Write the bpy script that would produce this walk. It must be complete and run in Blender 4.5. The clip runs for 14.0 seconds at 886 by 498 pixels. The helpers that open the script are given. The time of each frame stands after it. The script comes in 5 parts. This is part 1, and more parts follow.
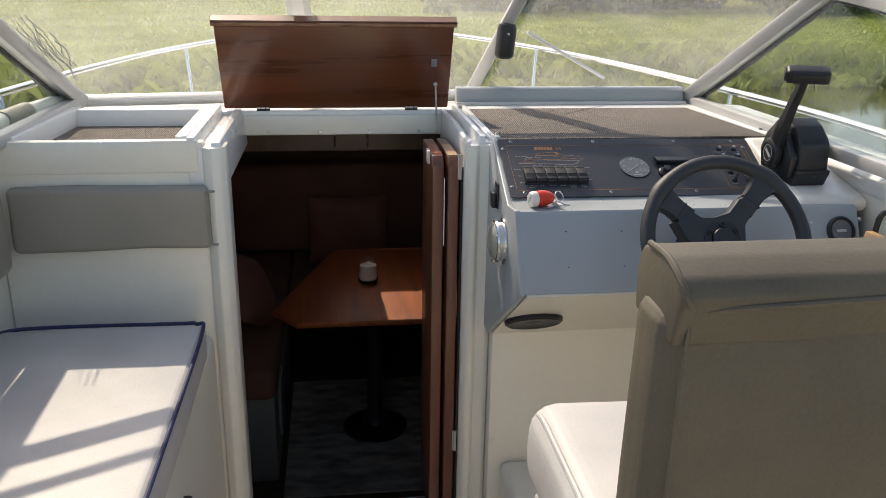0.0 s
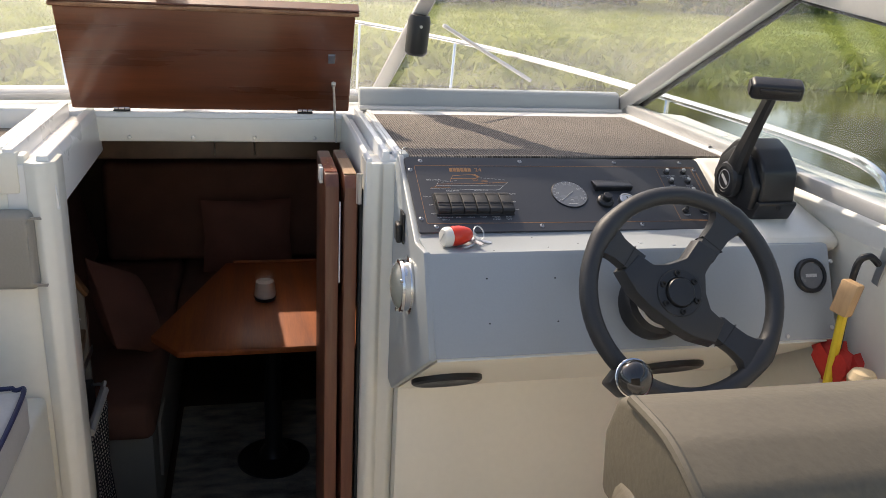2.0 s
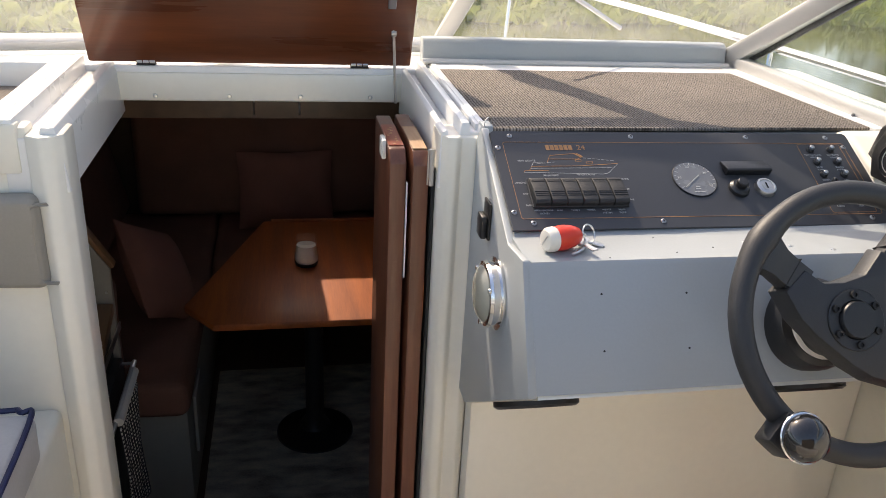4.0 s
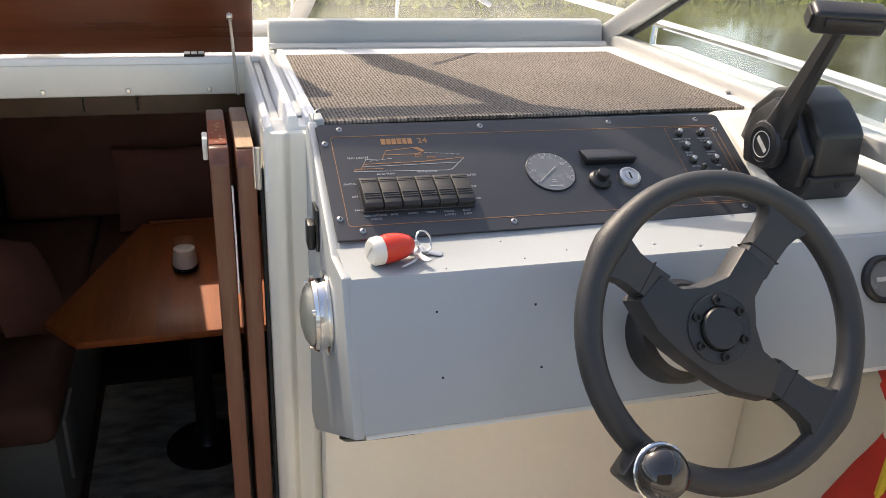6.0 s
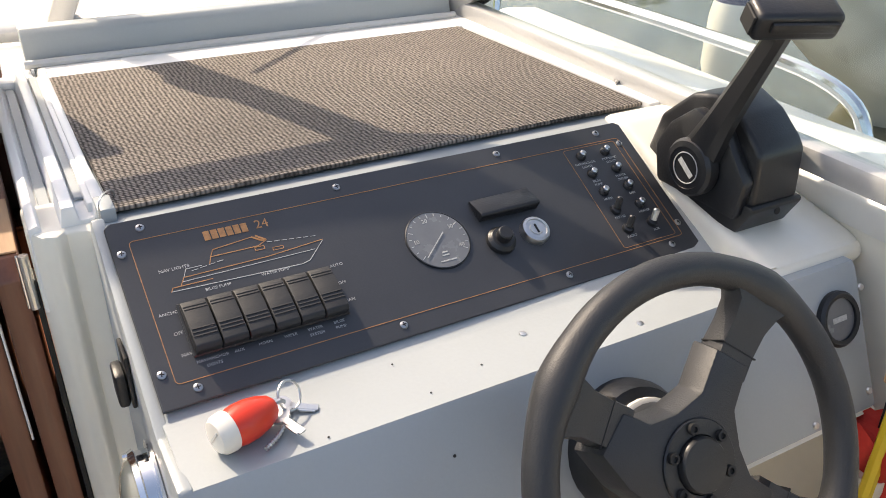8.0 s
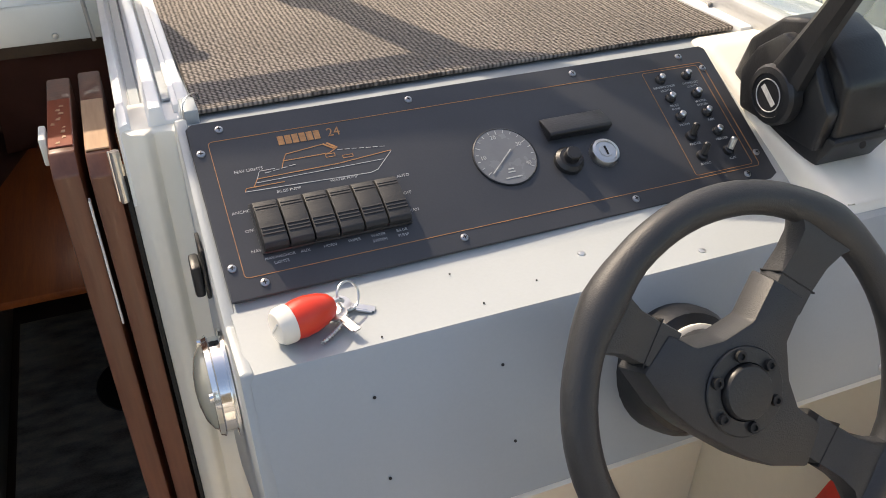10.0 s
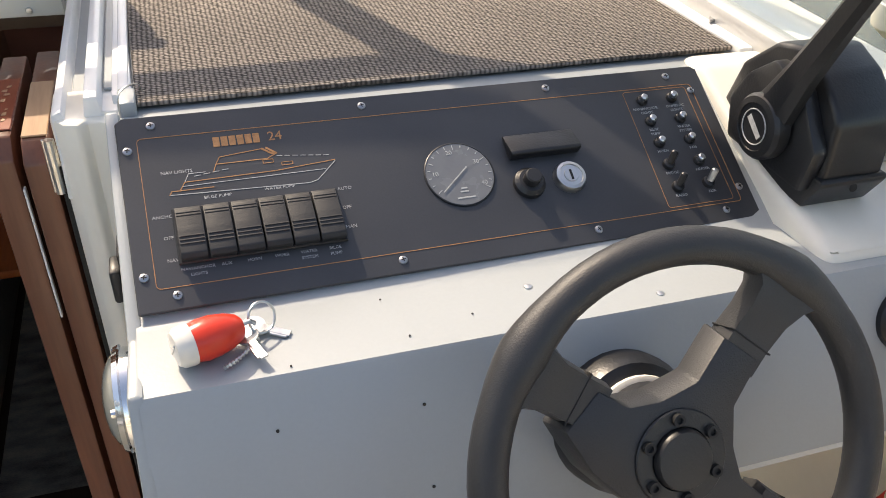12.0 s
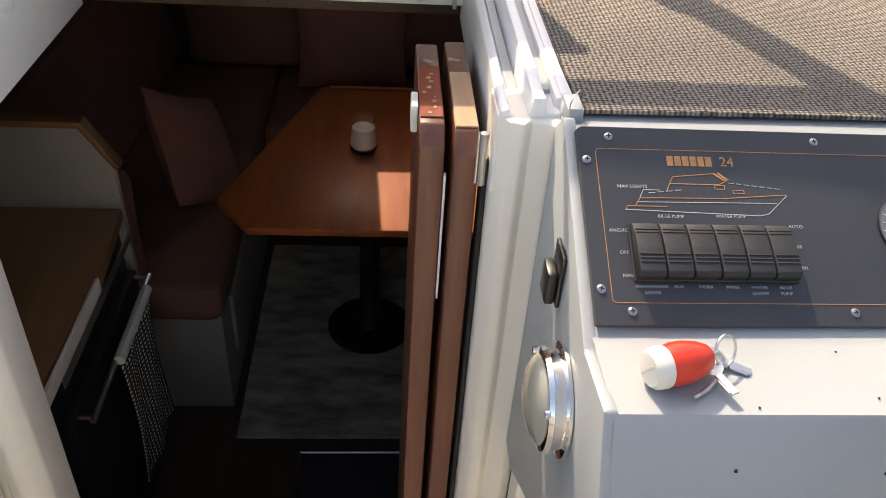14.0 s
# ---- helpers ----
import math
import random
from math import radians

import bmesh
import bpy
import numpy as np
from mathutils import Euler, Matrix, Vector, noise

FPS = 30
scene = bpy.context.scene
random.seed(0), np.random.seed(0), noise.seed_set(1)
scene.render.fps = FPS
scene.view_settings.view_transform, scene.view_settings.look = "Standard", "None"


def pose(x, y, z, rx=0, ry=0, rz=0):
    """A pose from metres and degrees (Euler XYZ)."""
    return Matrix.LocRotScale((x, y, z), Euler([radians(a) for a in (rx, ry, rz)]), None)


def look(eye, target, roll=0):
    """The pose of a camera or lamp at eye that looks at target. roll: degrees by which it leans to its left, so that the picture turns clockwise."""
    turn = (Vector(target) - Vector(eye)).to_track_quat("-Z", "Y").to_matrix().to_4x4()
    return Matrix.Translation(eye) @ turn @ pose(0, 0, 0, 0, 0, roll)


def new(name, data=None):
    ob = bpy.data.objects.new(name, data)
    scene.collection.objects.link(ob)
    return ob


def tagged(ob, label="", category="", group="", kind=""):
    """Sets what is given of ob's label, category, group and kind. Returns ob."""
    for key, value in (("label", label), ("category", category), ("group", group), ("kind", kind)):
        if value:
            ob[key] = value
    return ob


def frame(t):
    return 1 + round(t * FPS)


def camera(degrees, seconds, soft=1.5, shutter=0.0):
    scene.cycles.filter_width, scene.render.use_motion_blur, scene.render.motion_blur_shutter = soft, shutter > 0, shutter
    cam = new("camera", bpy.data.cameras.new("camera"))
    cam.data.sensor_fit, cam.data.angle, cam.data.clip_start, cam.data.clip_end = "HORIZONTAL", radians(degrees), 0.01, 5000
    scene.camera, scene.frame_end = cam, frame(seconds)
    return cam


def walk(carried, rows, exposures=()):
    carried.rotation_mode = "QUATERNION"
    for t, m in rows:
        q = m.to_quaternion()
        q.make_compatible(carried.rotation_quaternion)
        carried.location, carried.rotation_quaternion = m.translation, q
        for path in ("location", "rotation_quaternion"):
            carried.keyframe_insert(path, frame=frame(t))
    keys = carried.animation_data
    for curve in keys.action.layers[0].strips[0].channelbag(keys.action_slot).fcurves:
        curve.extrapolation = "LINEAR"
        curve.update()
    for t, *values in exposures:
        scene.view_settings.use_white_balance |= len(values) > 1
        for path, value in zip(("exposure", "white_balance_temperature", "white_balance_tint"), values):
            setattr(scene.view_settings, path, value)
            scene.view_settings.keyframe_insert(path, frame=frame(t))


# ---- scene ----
cam = camera(56.6, 14.0, soft=0.6)
PATH = [
    (0, (0.303, 0.49, 1.499), (0.555, 2.368, 0.858), 0.9),
    (0.5, (0.299, 0.52, 1.501), (0.711, 2.361, 0.837), 1.9),
    (1, (0.366, 0.619, 1.499), (0.864, 2.44, 0.839), 1.4),
    (1.5, (0.421, 0.722, 1.507), (0.887, 2.552, 0.849), 2.4),
    (2, (0.396, 0.839, 1.483), (0.84, 2.675, 0.824), 3.2),
    (2.5, (0.38, 0.974, 1.472), (0.788, 2.811, 0.793), 2.6),
    (2.7, (0.359, 1.011, 1.476), (0.739, 2.846, 0.776), 2.3),
    (5, (0.414, 1.184, 1.459), (0.791, 2.96, 0.62), 3.8),
    (5.5, (0.46, 1.206, 1.459), (0.948, 2.956, 0.622), 3.7),
    (6, (0.531, 1.265, 1.441), (1.06, 3.007, 0.614), 2.8),
    (6.5, (0.559, 1.373, 1.421), (1.139, 3.094, 0.583), 1.6),
    (7, (0.534, 1.56, 1.42), (1.394, 3.112, 0.497), 3.0),
    (7.2, (0.55, 1.602, 1.452), (1.478, 3.106, 0.514), 1.1),
    (9.3, (0.631, 1.555, 1.506), (1.329, 3.063, 0.393), 1.7),
    (9.5, (0.634, 1.56, 1.503), (1.32, 3.064, 0.376), 1.7),
    (10, (0.626, 1.556, 1.493), (1.246, 3.073, 0.346), 0.6),
    (10.5, (0.645, 1.565, 1.486), (1.215, 3.086, 0.318), 1.2),
    (11, (0.668, 1.583, 1.491), (1.207, 3.104, 0.308), 2.7),
    (11.5, (0.71, 1.595, 1.485), (1.253, 3.124, 0.317), 2.9),
    (12, (0.728, 1.588, 1.488), (1.27, 3.116, 0.317), 3.2),
    (12.5, (0.706, 1.58, 1.504), (1.24, 3.105, 0.325), 4.5),
    (13, (0.647, 1.585, 1.508), (1.143, 3.128, 0.336), 5.6),
    (13.5, (0.593, 1.603, 1.507), (0.946, 3.174, 0.32), 4.5),
    (14, (0.496, 1.648, 1.487), (0.639, 3.244, 0.291), 4.1),
]
walk(cam, [(t, look(eye, target, roll)) for t, eye, target, roll in PATH], [(0.0, 0.60, 7500, 12), (1.0, 0.76, 7600, 13), (2.7, 0.92, 7750, 14), (5.0, 1.20, 7900, 15), (7.0, 1.2, 7850, 14), (9.3, 1.10, 8050, 14), (12.5, 1.14, 8100, 14), (14.0, 1.36, 8400, 16)])

# ---- world and sun ----
SUN = Vector((-0.35, 0.92, 1.0)).normalized()
world = bpy.data.worlds.new("sky")
scene.world = world
world.use_nodes = True
wn = world.node_tree
sky = wn.nodes.new("ShaderNodeTexSky")
sky.sky_type, sky.sun_disc = 'NISHITA', False
sky.sun_elevation = math.asin(SUN.z)
sky.sun_rotation = math.atan2(SUN.x, SUN.y)
sky.dust_density = 2.0
wn.links.new(sky.outputs[0], wn.nodes["Background"].inputs[0])
wn.nodes["Background"].inputs[1].default_value = 0.15
sun_data = bpy.data.lights.new("sun", 'SUN')
sun_data.energy, sun_data.angle, sun_data.color = 2.3, radians(0.6), (1.0, 0.95, 0.86)
new("sun", sun_data).matrix_world = look(SUN * 30, (0, 0, 0))


# ---- materials ----
def material(name, colour, rough=0.5, metal=0.0, vary=0.12, scale=6.0, grain=120.0, bump=0.05, coat=0.0, stretch=(1, 1, 1), second=None, depth=0.002):
    m = bpy.data.materials.new(name)
    m.use_nodes = True
    n, l = m.node_tree.nodes, m.node_tree.links
    b = n["Principled BSDF"]
    b.inputs["Metallic"].default_value = metal
    b.inputs["Coat Weight"].default_value = coat
    tc = n.new("ShaderNodeTexCoord")
    mp = n.new("ShaderNodeMapping")
    mp.inputs["Scale"].default_value = stretch
    l.new(tc.outputs["Object"], mp.inputs[0])
    big = n.new("ShaderNodeTexNoise")
    big.inputs["Scale"].default_value, big.inputs["Detail"].default_value = scale, 5
    fine = n.new("ShaderNodeTexNoise")
    fine.inputs["Scale"].default_value, fine.inputs["Detail"].default_value = grain, 3
    for t in (big, fine):
        l.new(mp.outputs[0], t.inputs["Vector"])
    add = n.new("ShaderNodeMath")
    add.operation = 'MULTIPLY_ADD'
    add.inputs[1].default_value = 0.35
    l.new(fine.outputs[0], add.inputs[0])
    l.new(big.outputs[0], add.inputs[2])
    ramp = n.new("ShaderNodeValToRGB")
    ramp.color_ramp.elements[0].position, ramp.color_ramp.elements[1].position = 0.4, 0.95
    low = second or tuple(c * (1 - vary) for c in colour)
    high = tuple(min(1, c * (1 + vary * 0.6)) for c in colour)
    ramp.color_ramp.elements[0].color, ramp.color_ramp.elements[1].color = (*low, 1), (*high, 1)
    l.new(add.outputs[0], ramp.inputs[0])
    l.new(ramp.outputs[0], b.inputs["Base Color"])
    mr = n.new("ShaderNodeMapRange")
    mr.inputs[3].default_value, mr.inputs[4].default_value = max(0.02, rough - 0.1), min(1, rough + 0.1)
    l.new(big.outputs[0], mr.inputs[0])
    l.new(mr.outputs[0], b.inputs["Roughness"])
    if bump:
        bp = n.new("ShaderNodeBump")
        bp.inputs["Strength"].default_value, bp.inputs["Distance"].default_value = bump, depth
        l.new(fine.outputs[0], bp.inputs["Height"])
        l.new(bp.outputs[0], b.inputs["Normal"])
    return m


def weave(name, light, dark, pitch):
    """Coarse ribbed carpet: little loops in rows."""
    m = material(name, light, 0.95, 0, 0.25, 7, 90, 0)
    n, l = m.node_tree.nodes, m.node_tree.links
    b = n["Principled BSDF"]
    colour = b.inputs["Base Color"].links[0].from_socket
    tc = n["Texture Coordinate"]
    st = n.new("ShaderNodeMapping")
    st.inputs["Scale"].default_value = (0.8 / pitch, 1.0 / pitch, 1.0)
    l.new(tc.outputs["Object"], st.inputs[0])
    cell = n.new("ShaderNodeTexVoronoi")
    cell.voronoi_dimensions = '2D'
    cell.inputs["Scale"].default_value, cell.inputs["Randomness"].default_value = 1.0, 0.28
    l.new(st.outputs[0], cell.inputs["Vector"])
    mul = n.new("ShaderNodeMath")
    mul.operation, mul.inputs[0].default_value, mul.use_clamp = 'SUBTRACT', 0.72, True
    l.new(cell.outputs["Distance"], mul.inputs[1])
    ramp = n.new("ShaderNodeValToRGB")
    ramp.color_ramp.elements[0].position, ramp.color_ramp.elements[1].position = 0.16, 0.60
    l.new(mul.outputs[0], ramp.inputs[0])
    mix = n.new("ShaderNodeMix")
    mix.data_type = 'RGBA'
    mix.inputs[6].default_value = (*dark, 1)
    l.new(ramp.outputs[0], mix.inputs[0])
    l.new(colour, mix.inputs[7])
    l.new(mix.outputs[2], b.inputs["Base Color"])
    bp = n.new("ShaderNodeBump")
    bp.inputs["Strength"].default_value, bp.inputs["Distance"].default_value = 0.7, 0.003
    l.new(mul.outputs[0], bp.inputs["Height"])
    l.new(bp.outputs[0], b.inputs["Normal"])
    return m


def wood(name, light, dark, rough, coat, along='X'):
    st = {'X': (0.6, 9, 9), 'Y': (9, 0.6, 9), 'Z': (9, 9, 0.6)}[along]
    return material(name, light, rough, 0, 0.2, 3.0, 30, 0.08, coat, st, dark)


def glass_film(name, haze, tint=(1, 1, 1), rough=0.0):
    """Clear pane with a thin film of dust and rain marks; its white haze also stands for glare."""
    m = bpy.data.materials.new(name)
    m.use_nodes = True
    n, l = m.node_tree.nodes, m.node_tree.links
    n.remove(n["Principled BSDF"])
    tr, gl, df = n.new("ShaderNodeBsdfTransparent"), n.new("ShaderNodeBsdfGlossy"), n.new("ShaderNodeBsdfTranslucent")
    tr.inputs[0].default_value = (*tint, 1)
    gl.inputs["Roughness"].default_value = 0.03 + rough
    df.inputs[0].default_value = (0.85, 0.86, 0.84, 1)
    tc, no = n.new("ShaderNodeTexCoord"), n.new("ShaderNodeTexNoise")
    no.inputs["Scale"].default_value, no.inputs["Detail"].default_value = 4.0, 6
    l.new(tc.outputs["Object"], no.inputs["Vector"])
    mr = n.new("ShaderNodeMapRange")
    mr.inputs[1].default_value, mr.inputs[2].default_value = 0.3, 0.7
    mr.inputs[3].default_value, mr.inputs[4].default_value = haze * 0.6, haze * 1.4
    l.new(no.outputs[0], mr.inputs[0])
    a, c = n.new("ShaderNodeMixShader"), n.new("ShaderNodeMixShader")
    fr = n.new("ShaderNodeMapRange")
    lw, pw = n.new("ShaderNodeLayerWeight"), n.new("ShaderNodeMath")
    pw.operation, pw.inputs[1].default_value = 'POWER', 5.0
    l.new(lw.outputs["Facing"], pw.inputs[0])
    l.new(pw.outputs[0], fr.inputs[0])
    fr.inputs[3].default_value, fr.inputs[4].default_value = 0.025, 0.4
    l.new(mr.outputs[0], a.inputs[0])
    l.new(tr.outputs[0], a.inputs[1])
    l.new(df.outputs[0], a.inputs[2])
    l.new(fr.outputs[0], c.inputs[0])
    l.new(a.outputs[0], c.inputs[1])
    l.new(gl.outputs[0], c.inputs[2])
    l.new(c.outputs[0], n["Material Output"].inputs[0])
    return m


def foliage(name, colour, dark, scale):
    """Matt leaf that lets part of the light through."""
    m = material(name, colour, 0.8, 0, 0.4, scale, 14, 0, 0, (1, 1, 1), dark)
    n, l = m.node_tree.nodes, m.node_tree.links
    tl, mx = n.new("ShaderNodeBsdfTranslucent"), n.new("ShaderNodeMixShader")
    l.new(n["Principled BSDF"].inputs["Base Color"].links[0].from_socket, tl.inputs[0])
    mx.inputs[0].default_value = 0.45
    l.new(n["Principled BSDF"].outputs[0], mx.inputs[1])
    l.new(tl.outputs[0], mx.inputs[2])
    l.new(mx.outputs[0], n["Material Output"].inputs[0])
    return m


CREAM = material("cream gelcoat", (0.80, 0.76, 0.66), 0.32, 0, 0.07, 2.5, 60, 0.03, 0.2)
WHITE = material("white gelcoat", (0.82, 0.81, 0.78), 0.3, 0, 0.06, 3, 70, 0.03, 0.2)
GREY = material("grey blue paint", (0.355, 0.382, 0.388), 0.38, 0, 0.06, 4, 260, 0.06)
BLACK_PLATE = material("black anodised plate", (0.042, 0.044, 0.049), 0.38, 0, 0.18, 9, 500, 0.04)
BLACK = material("black plastic", (0.014, 0.0145, 0.016), 0.38, 0, 0.2, 12, 400, 0.12)
ROCKER = material("matt black switch plastic", (0.022, 0.0225, 0.024), 0.62, 0, 0.2, 12, 400, 0.12)
RUBBER = material("black grained rim", (0.025, 0.026, 0.028), 0.48, 0, 0.2, 14, 700, 0.35, 0, (1, 1, 1), None, 0.001)
GASKET = material("black rubber gasket", (0.012, 0.012, 0.012), 0.7)
CHROME = material("chrome", (0.8, 0.8, 0.8), 0.12, 1.0, 0.05, 20, 300, 0.02)
SCREW = material("dull screw steel", (0.42, 0.42, 0.42), 0.3, 1.0, 0.1, 20, 300, 0.05)
STEEL = material("brushed steel", (0.62, 0.62, 0.61), 0.32, 1.0, 0.08, 20, 300, 0.05)
ALU = material("anodised aluminium", (0.54, 0.535, 0.52), 0.4, 0.35, 0.08, 8, 200, 0.05)
CARPET = weave("brown grey cord carpet", (0.36, 0.31, 0.265), (0.035, 0.029, 0.024), 0.0042)
VINYL = material("taupe vinyl", (0.30, 0.275, 0.235), 0.48, 0, 0.1, 5, 220, 0.22, 0, (1, 1, 1), None, 0.0015)
# olive vinyl darkened in its colour for the shade on the seat back
SEAT_VINYL_SHADED = material("shaded olive taupe seat vinyl", (0.105, 0.088, 0.060), 0.62, 0, 0.30, 6, 220, 0.25, 0, (1, 1, 1), None, 0.0015)
VINYL_PALE = material("pale cream vinyl", (0.52, 0.50, 0.475), 0.5, 0, 0.16, 7, 220, 0.2, 0, (1, 1, 1), None, 0.0015)
NAVY = material("navy piping", (0.013, 0.022, 0.080), 0.45, 0, 0.2)
BLUE = material("blue canvas", (0.06, 0.16, 0.5), 0.8, 0, 0.2)
MAHOGANY = wood("varnished mahogany", (0.17, 0.050, 0.020), (0.085, 0.024, 0.010), 0.3, 0.3)
TEAK_Z = wood("worn mahogany door", (0.18, 0.063, 0.032), (0.09, 0.028, 0.014), 0.45, 0.2, 'Z')
RAW_WOOD = wood("bare worn wood", (0.36, 0.20, 0.115), (0.18, 0.07, 0.035), 0.7, 0.0, 'Y')
BARE_TOP = wood("bare pale timber", (0.50, 0.33, 0.20), (0.36, 0.21, 0.12), 0.7, 0.0, 'Y')
RED_VARNISH = wood("old red varnish", (0.30, 0.075, 0.038), (0.20, 0.045, 0.022), 0.35, 0.3, 'Y')
TABLE_WOOD = wood("orange varnished table", (0.46, 0.115, 0.022), (0.27, 0.06, 0.013), 0.55, 0.05, 'Y')
DARK_WOOD = wood("dark cabin veneer", (0.10, 0.058, 0.034), (0.06, 0.033, 0.02), 0.5, 0.1, 'Y')
COUNTER_WOOD = wood("brown worktop", (0.30, 0.15, 0.06), (0.2, 0.09, 0.035), 0.4, 0.2, 'Y')
UPHOLSTERY = material("brown moquette", (0.20, 0.095, 0.066), 0.9, 0, 0.25, 6, 300, 0.3)
PILLOW = material("dusky rose cloth", (0.25, 0.105, 0.075), 0.9, 0, 0.2, 6, 300, 0.3)
CABIN_CREAM = material("cabin cream lining", (0.34, 0.315, 0.26), 0.6, 0, 0.1)
CABIN_DARK = material("brown lining carpet", (0.10, 0.062, 0.042), 0.95, 0, 0.3, 6, 200, 0.3)
RED = material("red plastic float", (0.72, 0.045, 0.02), 0.3, 0, 0.08)
RED_CLOTH = material("red cloth", (0.55, 0.03, 0.02), 0.8, 0, 0.25, 14, 200, 0.3)
OFFWHITE = material("off white plastic", (0.78, 0.74, 0.66), 0.35, 0, 0.06)
PRINT = material("white print", (0.44, 0.44, 0.43), 0.6, 0, 0.3, 300, 900, 0)
PRINT_ORANGE = material("orange print", (0.45, 0.215, 0.085), 0.6, 0, 0.35, 200, 900, 0)
DIALFACE = material("dial face", (0.15, 0.155, 0.16), 0.25, 0, 0.1, 60, 300, 0.0, 0.4)
LENS = material("ribbed clear lens", (0.34, 0.335, 0.28), 0.14, 0, 0.1, 30, 200, 0.1, 0.6)
GLASS = glass_film("windscreen pane", 0.08)
# stronger haze: the glare on these panes is mixed in with the dust
GLASS_DUST_GLARE = glass_film("dusty windscreen pane with glare", 0.10)
SIDE_GLASS = glass_film("side window pane", 0.012, (0.93, 0.96, 0.94))
JAR_GLASS = glass_film("jar glass", 0.05)
WAX = material("white candle wax", (0.8, 0.74, 0.66), 0.5)
YELLOW = material("yellow handle", (0.7, 0.5, 0.03), 0.45)
BEECH = wood("pale beech", (0.55, 0.36, 0.19), (0.42, 0.25, 0.12), 0.6, 0.0, 'Z')
CORK = material("pale cork", (0.62, 0.48, 0.3), 0.8, 0, 0.2, 40, 300, 0.2)
RUG = material("patterned rug", (0.5, 0.44, 0.33), 0.95, 0, 0.4, 9, 120, 0.4, 0, (1, 2.5, 1), (0.10, 0.09, 0.08))
MAT = material("dark doormat", (0.035, 0.033, 0.036), 0.95, 0, 0.3, 9, 300, 0.4)
CHECK_B = material("black check cloth", (0.03, 0.03, 0.03), 0.9)
CHECK_W = material("white check cloth", (0.65, 0.63, 0.58), 0.9)
GRASS = material("meadow grass", (0.29, 0.31, 0.070), 0.9, 0, 0.3, 0.5, 9, 0.6, 0, (1, 1, 1), (0.17, 0.22, 0.045), 0.1)
REED = foliage("bank reeds", (0.40, 0.42, 0.12), (0.20, 0.25, 0.05), 0.7)
LEAF = foliage("hedge leaves", (0.15, 0.21, 0.06), (0.05, 0.08, 0.02), 1.2)
BARK = material("bark", (0.12, 0.09, 0.06), 0.9, 0, 0.3)
WATER = material("river water", (0.075, 0.072, 0.034), 0.11, 0, 0.2, 0.6, 2.2, 0.02, 0, (1, 2.2, 1), None, 0.05)


# ---- builders ----
def bm_new():
    return bmesh.new()


def box(bm, x0, x1, y0, y1, z0, z1, m=None):
    r = bmesh.ops.create_cube(bm, size=1)
    t = Matrix.Translation(((x0 + x1) / 2, (y0 + y1) / 2, (z0 + z1) / 2)) @ Matrix.Diagonal((x1 - x0, y1 - y0, z1 - z0, 1))
    bmesh.ops.transform(bm, matrix=(m @ t) if m else t, verts=r["verts"])
    return r["verts"]


def rbox(x0, x1, y0, y1, z0, z1, r=0.005, seg=2, m=None):
    bm = bm_new()
    box(bm, x0, x1, y0, y1, z0, z1)
    bmesh.ops.bevel(bm, geom=bm.edges[:], offset=r, segments=seg, affect='EDGES', profile=0.5)
    if m:
        bmesh.ops.transform(bm, matrix=m, verts=bm.verts[:])
    return bm


def cyl(bm, r1, r2, depth, m, seg=24, caps=True):
    r = bmesh.ops.create_cone(bm, cap_ends=caps, segments=seg, radius1=r1, radius2=r2, depth=depth)
    bmesh.ops.transform(bm, matrix=m, verts=r["verts"])
    return r["verts"]


def lathe(profile, m=None, seg=28):
    """profile: (radius, height) pairs turned round z."""
    bm = bm_new()
    rings = []
    for r, z in profile:
        rings.append([bm.verts.new((r * math.cos(2 * math.pi * k / seg), r * math.sin(2 * math.pi * k / seg), z)) for k in range(seg)])
    for a, b in zip(rings, rings[1:]):
        for k in range(seg):
            bm.faces.new((a[k], a[(k + 1) % seg], b[(k + 1) % seg], b[k]))
    bm.faces.new(rings[0][::-1])
    bm.faces.new(rings[-1])
    if m:
        bmesh.ops.transform(bm, matrix=m, verts=bm.verts[:])
    return bm


def tube(points, r, seg=10, closed=False, bm=None, squash=1.0):
    bm = bm or bm_new()
    pts = [Vector(p) for p in points]
    n = len(pts)
    rings = []
    ref = Vector((0.13, 0.21, 0.97))
    for i, p in enumerate(pts):
        a = pts[(i - 1) % n] if closed or i else p
        b = pts[(i + 1) % n] if closed or i < n - 1 else p
        d = (b - a).normalized()
        u = d.cross(ref)
        u = u.normalized() if u.length > 1e-4 else Vector((1, 0, 0))
        v = d.cross(u).normalized()
        rr = r[i] if isinstance(r, (list, tuple)) else r
        rings.append([bm.verts.new(p + u * rr * math.cos(2 * math.pi * k / seg) + v * rr * squash * math.sin(2 * math.pi * k / seg)) for k in range(seg)])
    pairs = list(zip(rings, rings[1:])) + ([(rings[-1], rings[0])] if closed else [])
    for a, b in pairs:
        for k in range(seg):
            bm.faces.new((a[k], a[(k + 1) % seg], b[(k + 1) % seg], b[k]))
    if not closed:
        bm.faces.new(rings[0][::-1])
        bm.faces.new(rings[-1])
    return bm


def smooth_path(points, steps=8):
    pts = [Vector(p) for p in points]
    out = []
    for i in range(len(pts) - 1):
        p0, p1, p2, p3 = pts[max(i - 1, 0)], pts[i], pts[i + 1], pts[min(i + 2, len(pts) - 1)]
        for k in range(steps):
            t = k / steps
            out.append(0.5 * (2 * p1 + (p2 - p0) * t + (2 * p0 - 5 * p1 + 4 * p2 - p3) * t * t + (3 * p1 - p0 - 3 * p2 + p3) * t ** 3))
    return out + [pts[-1]]


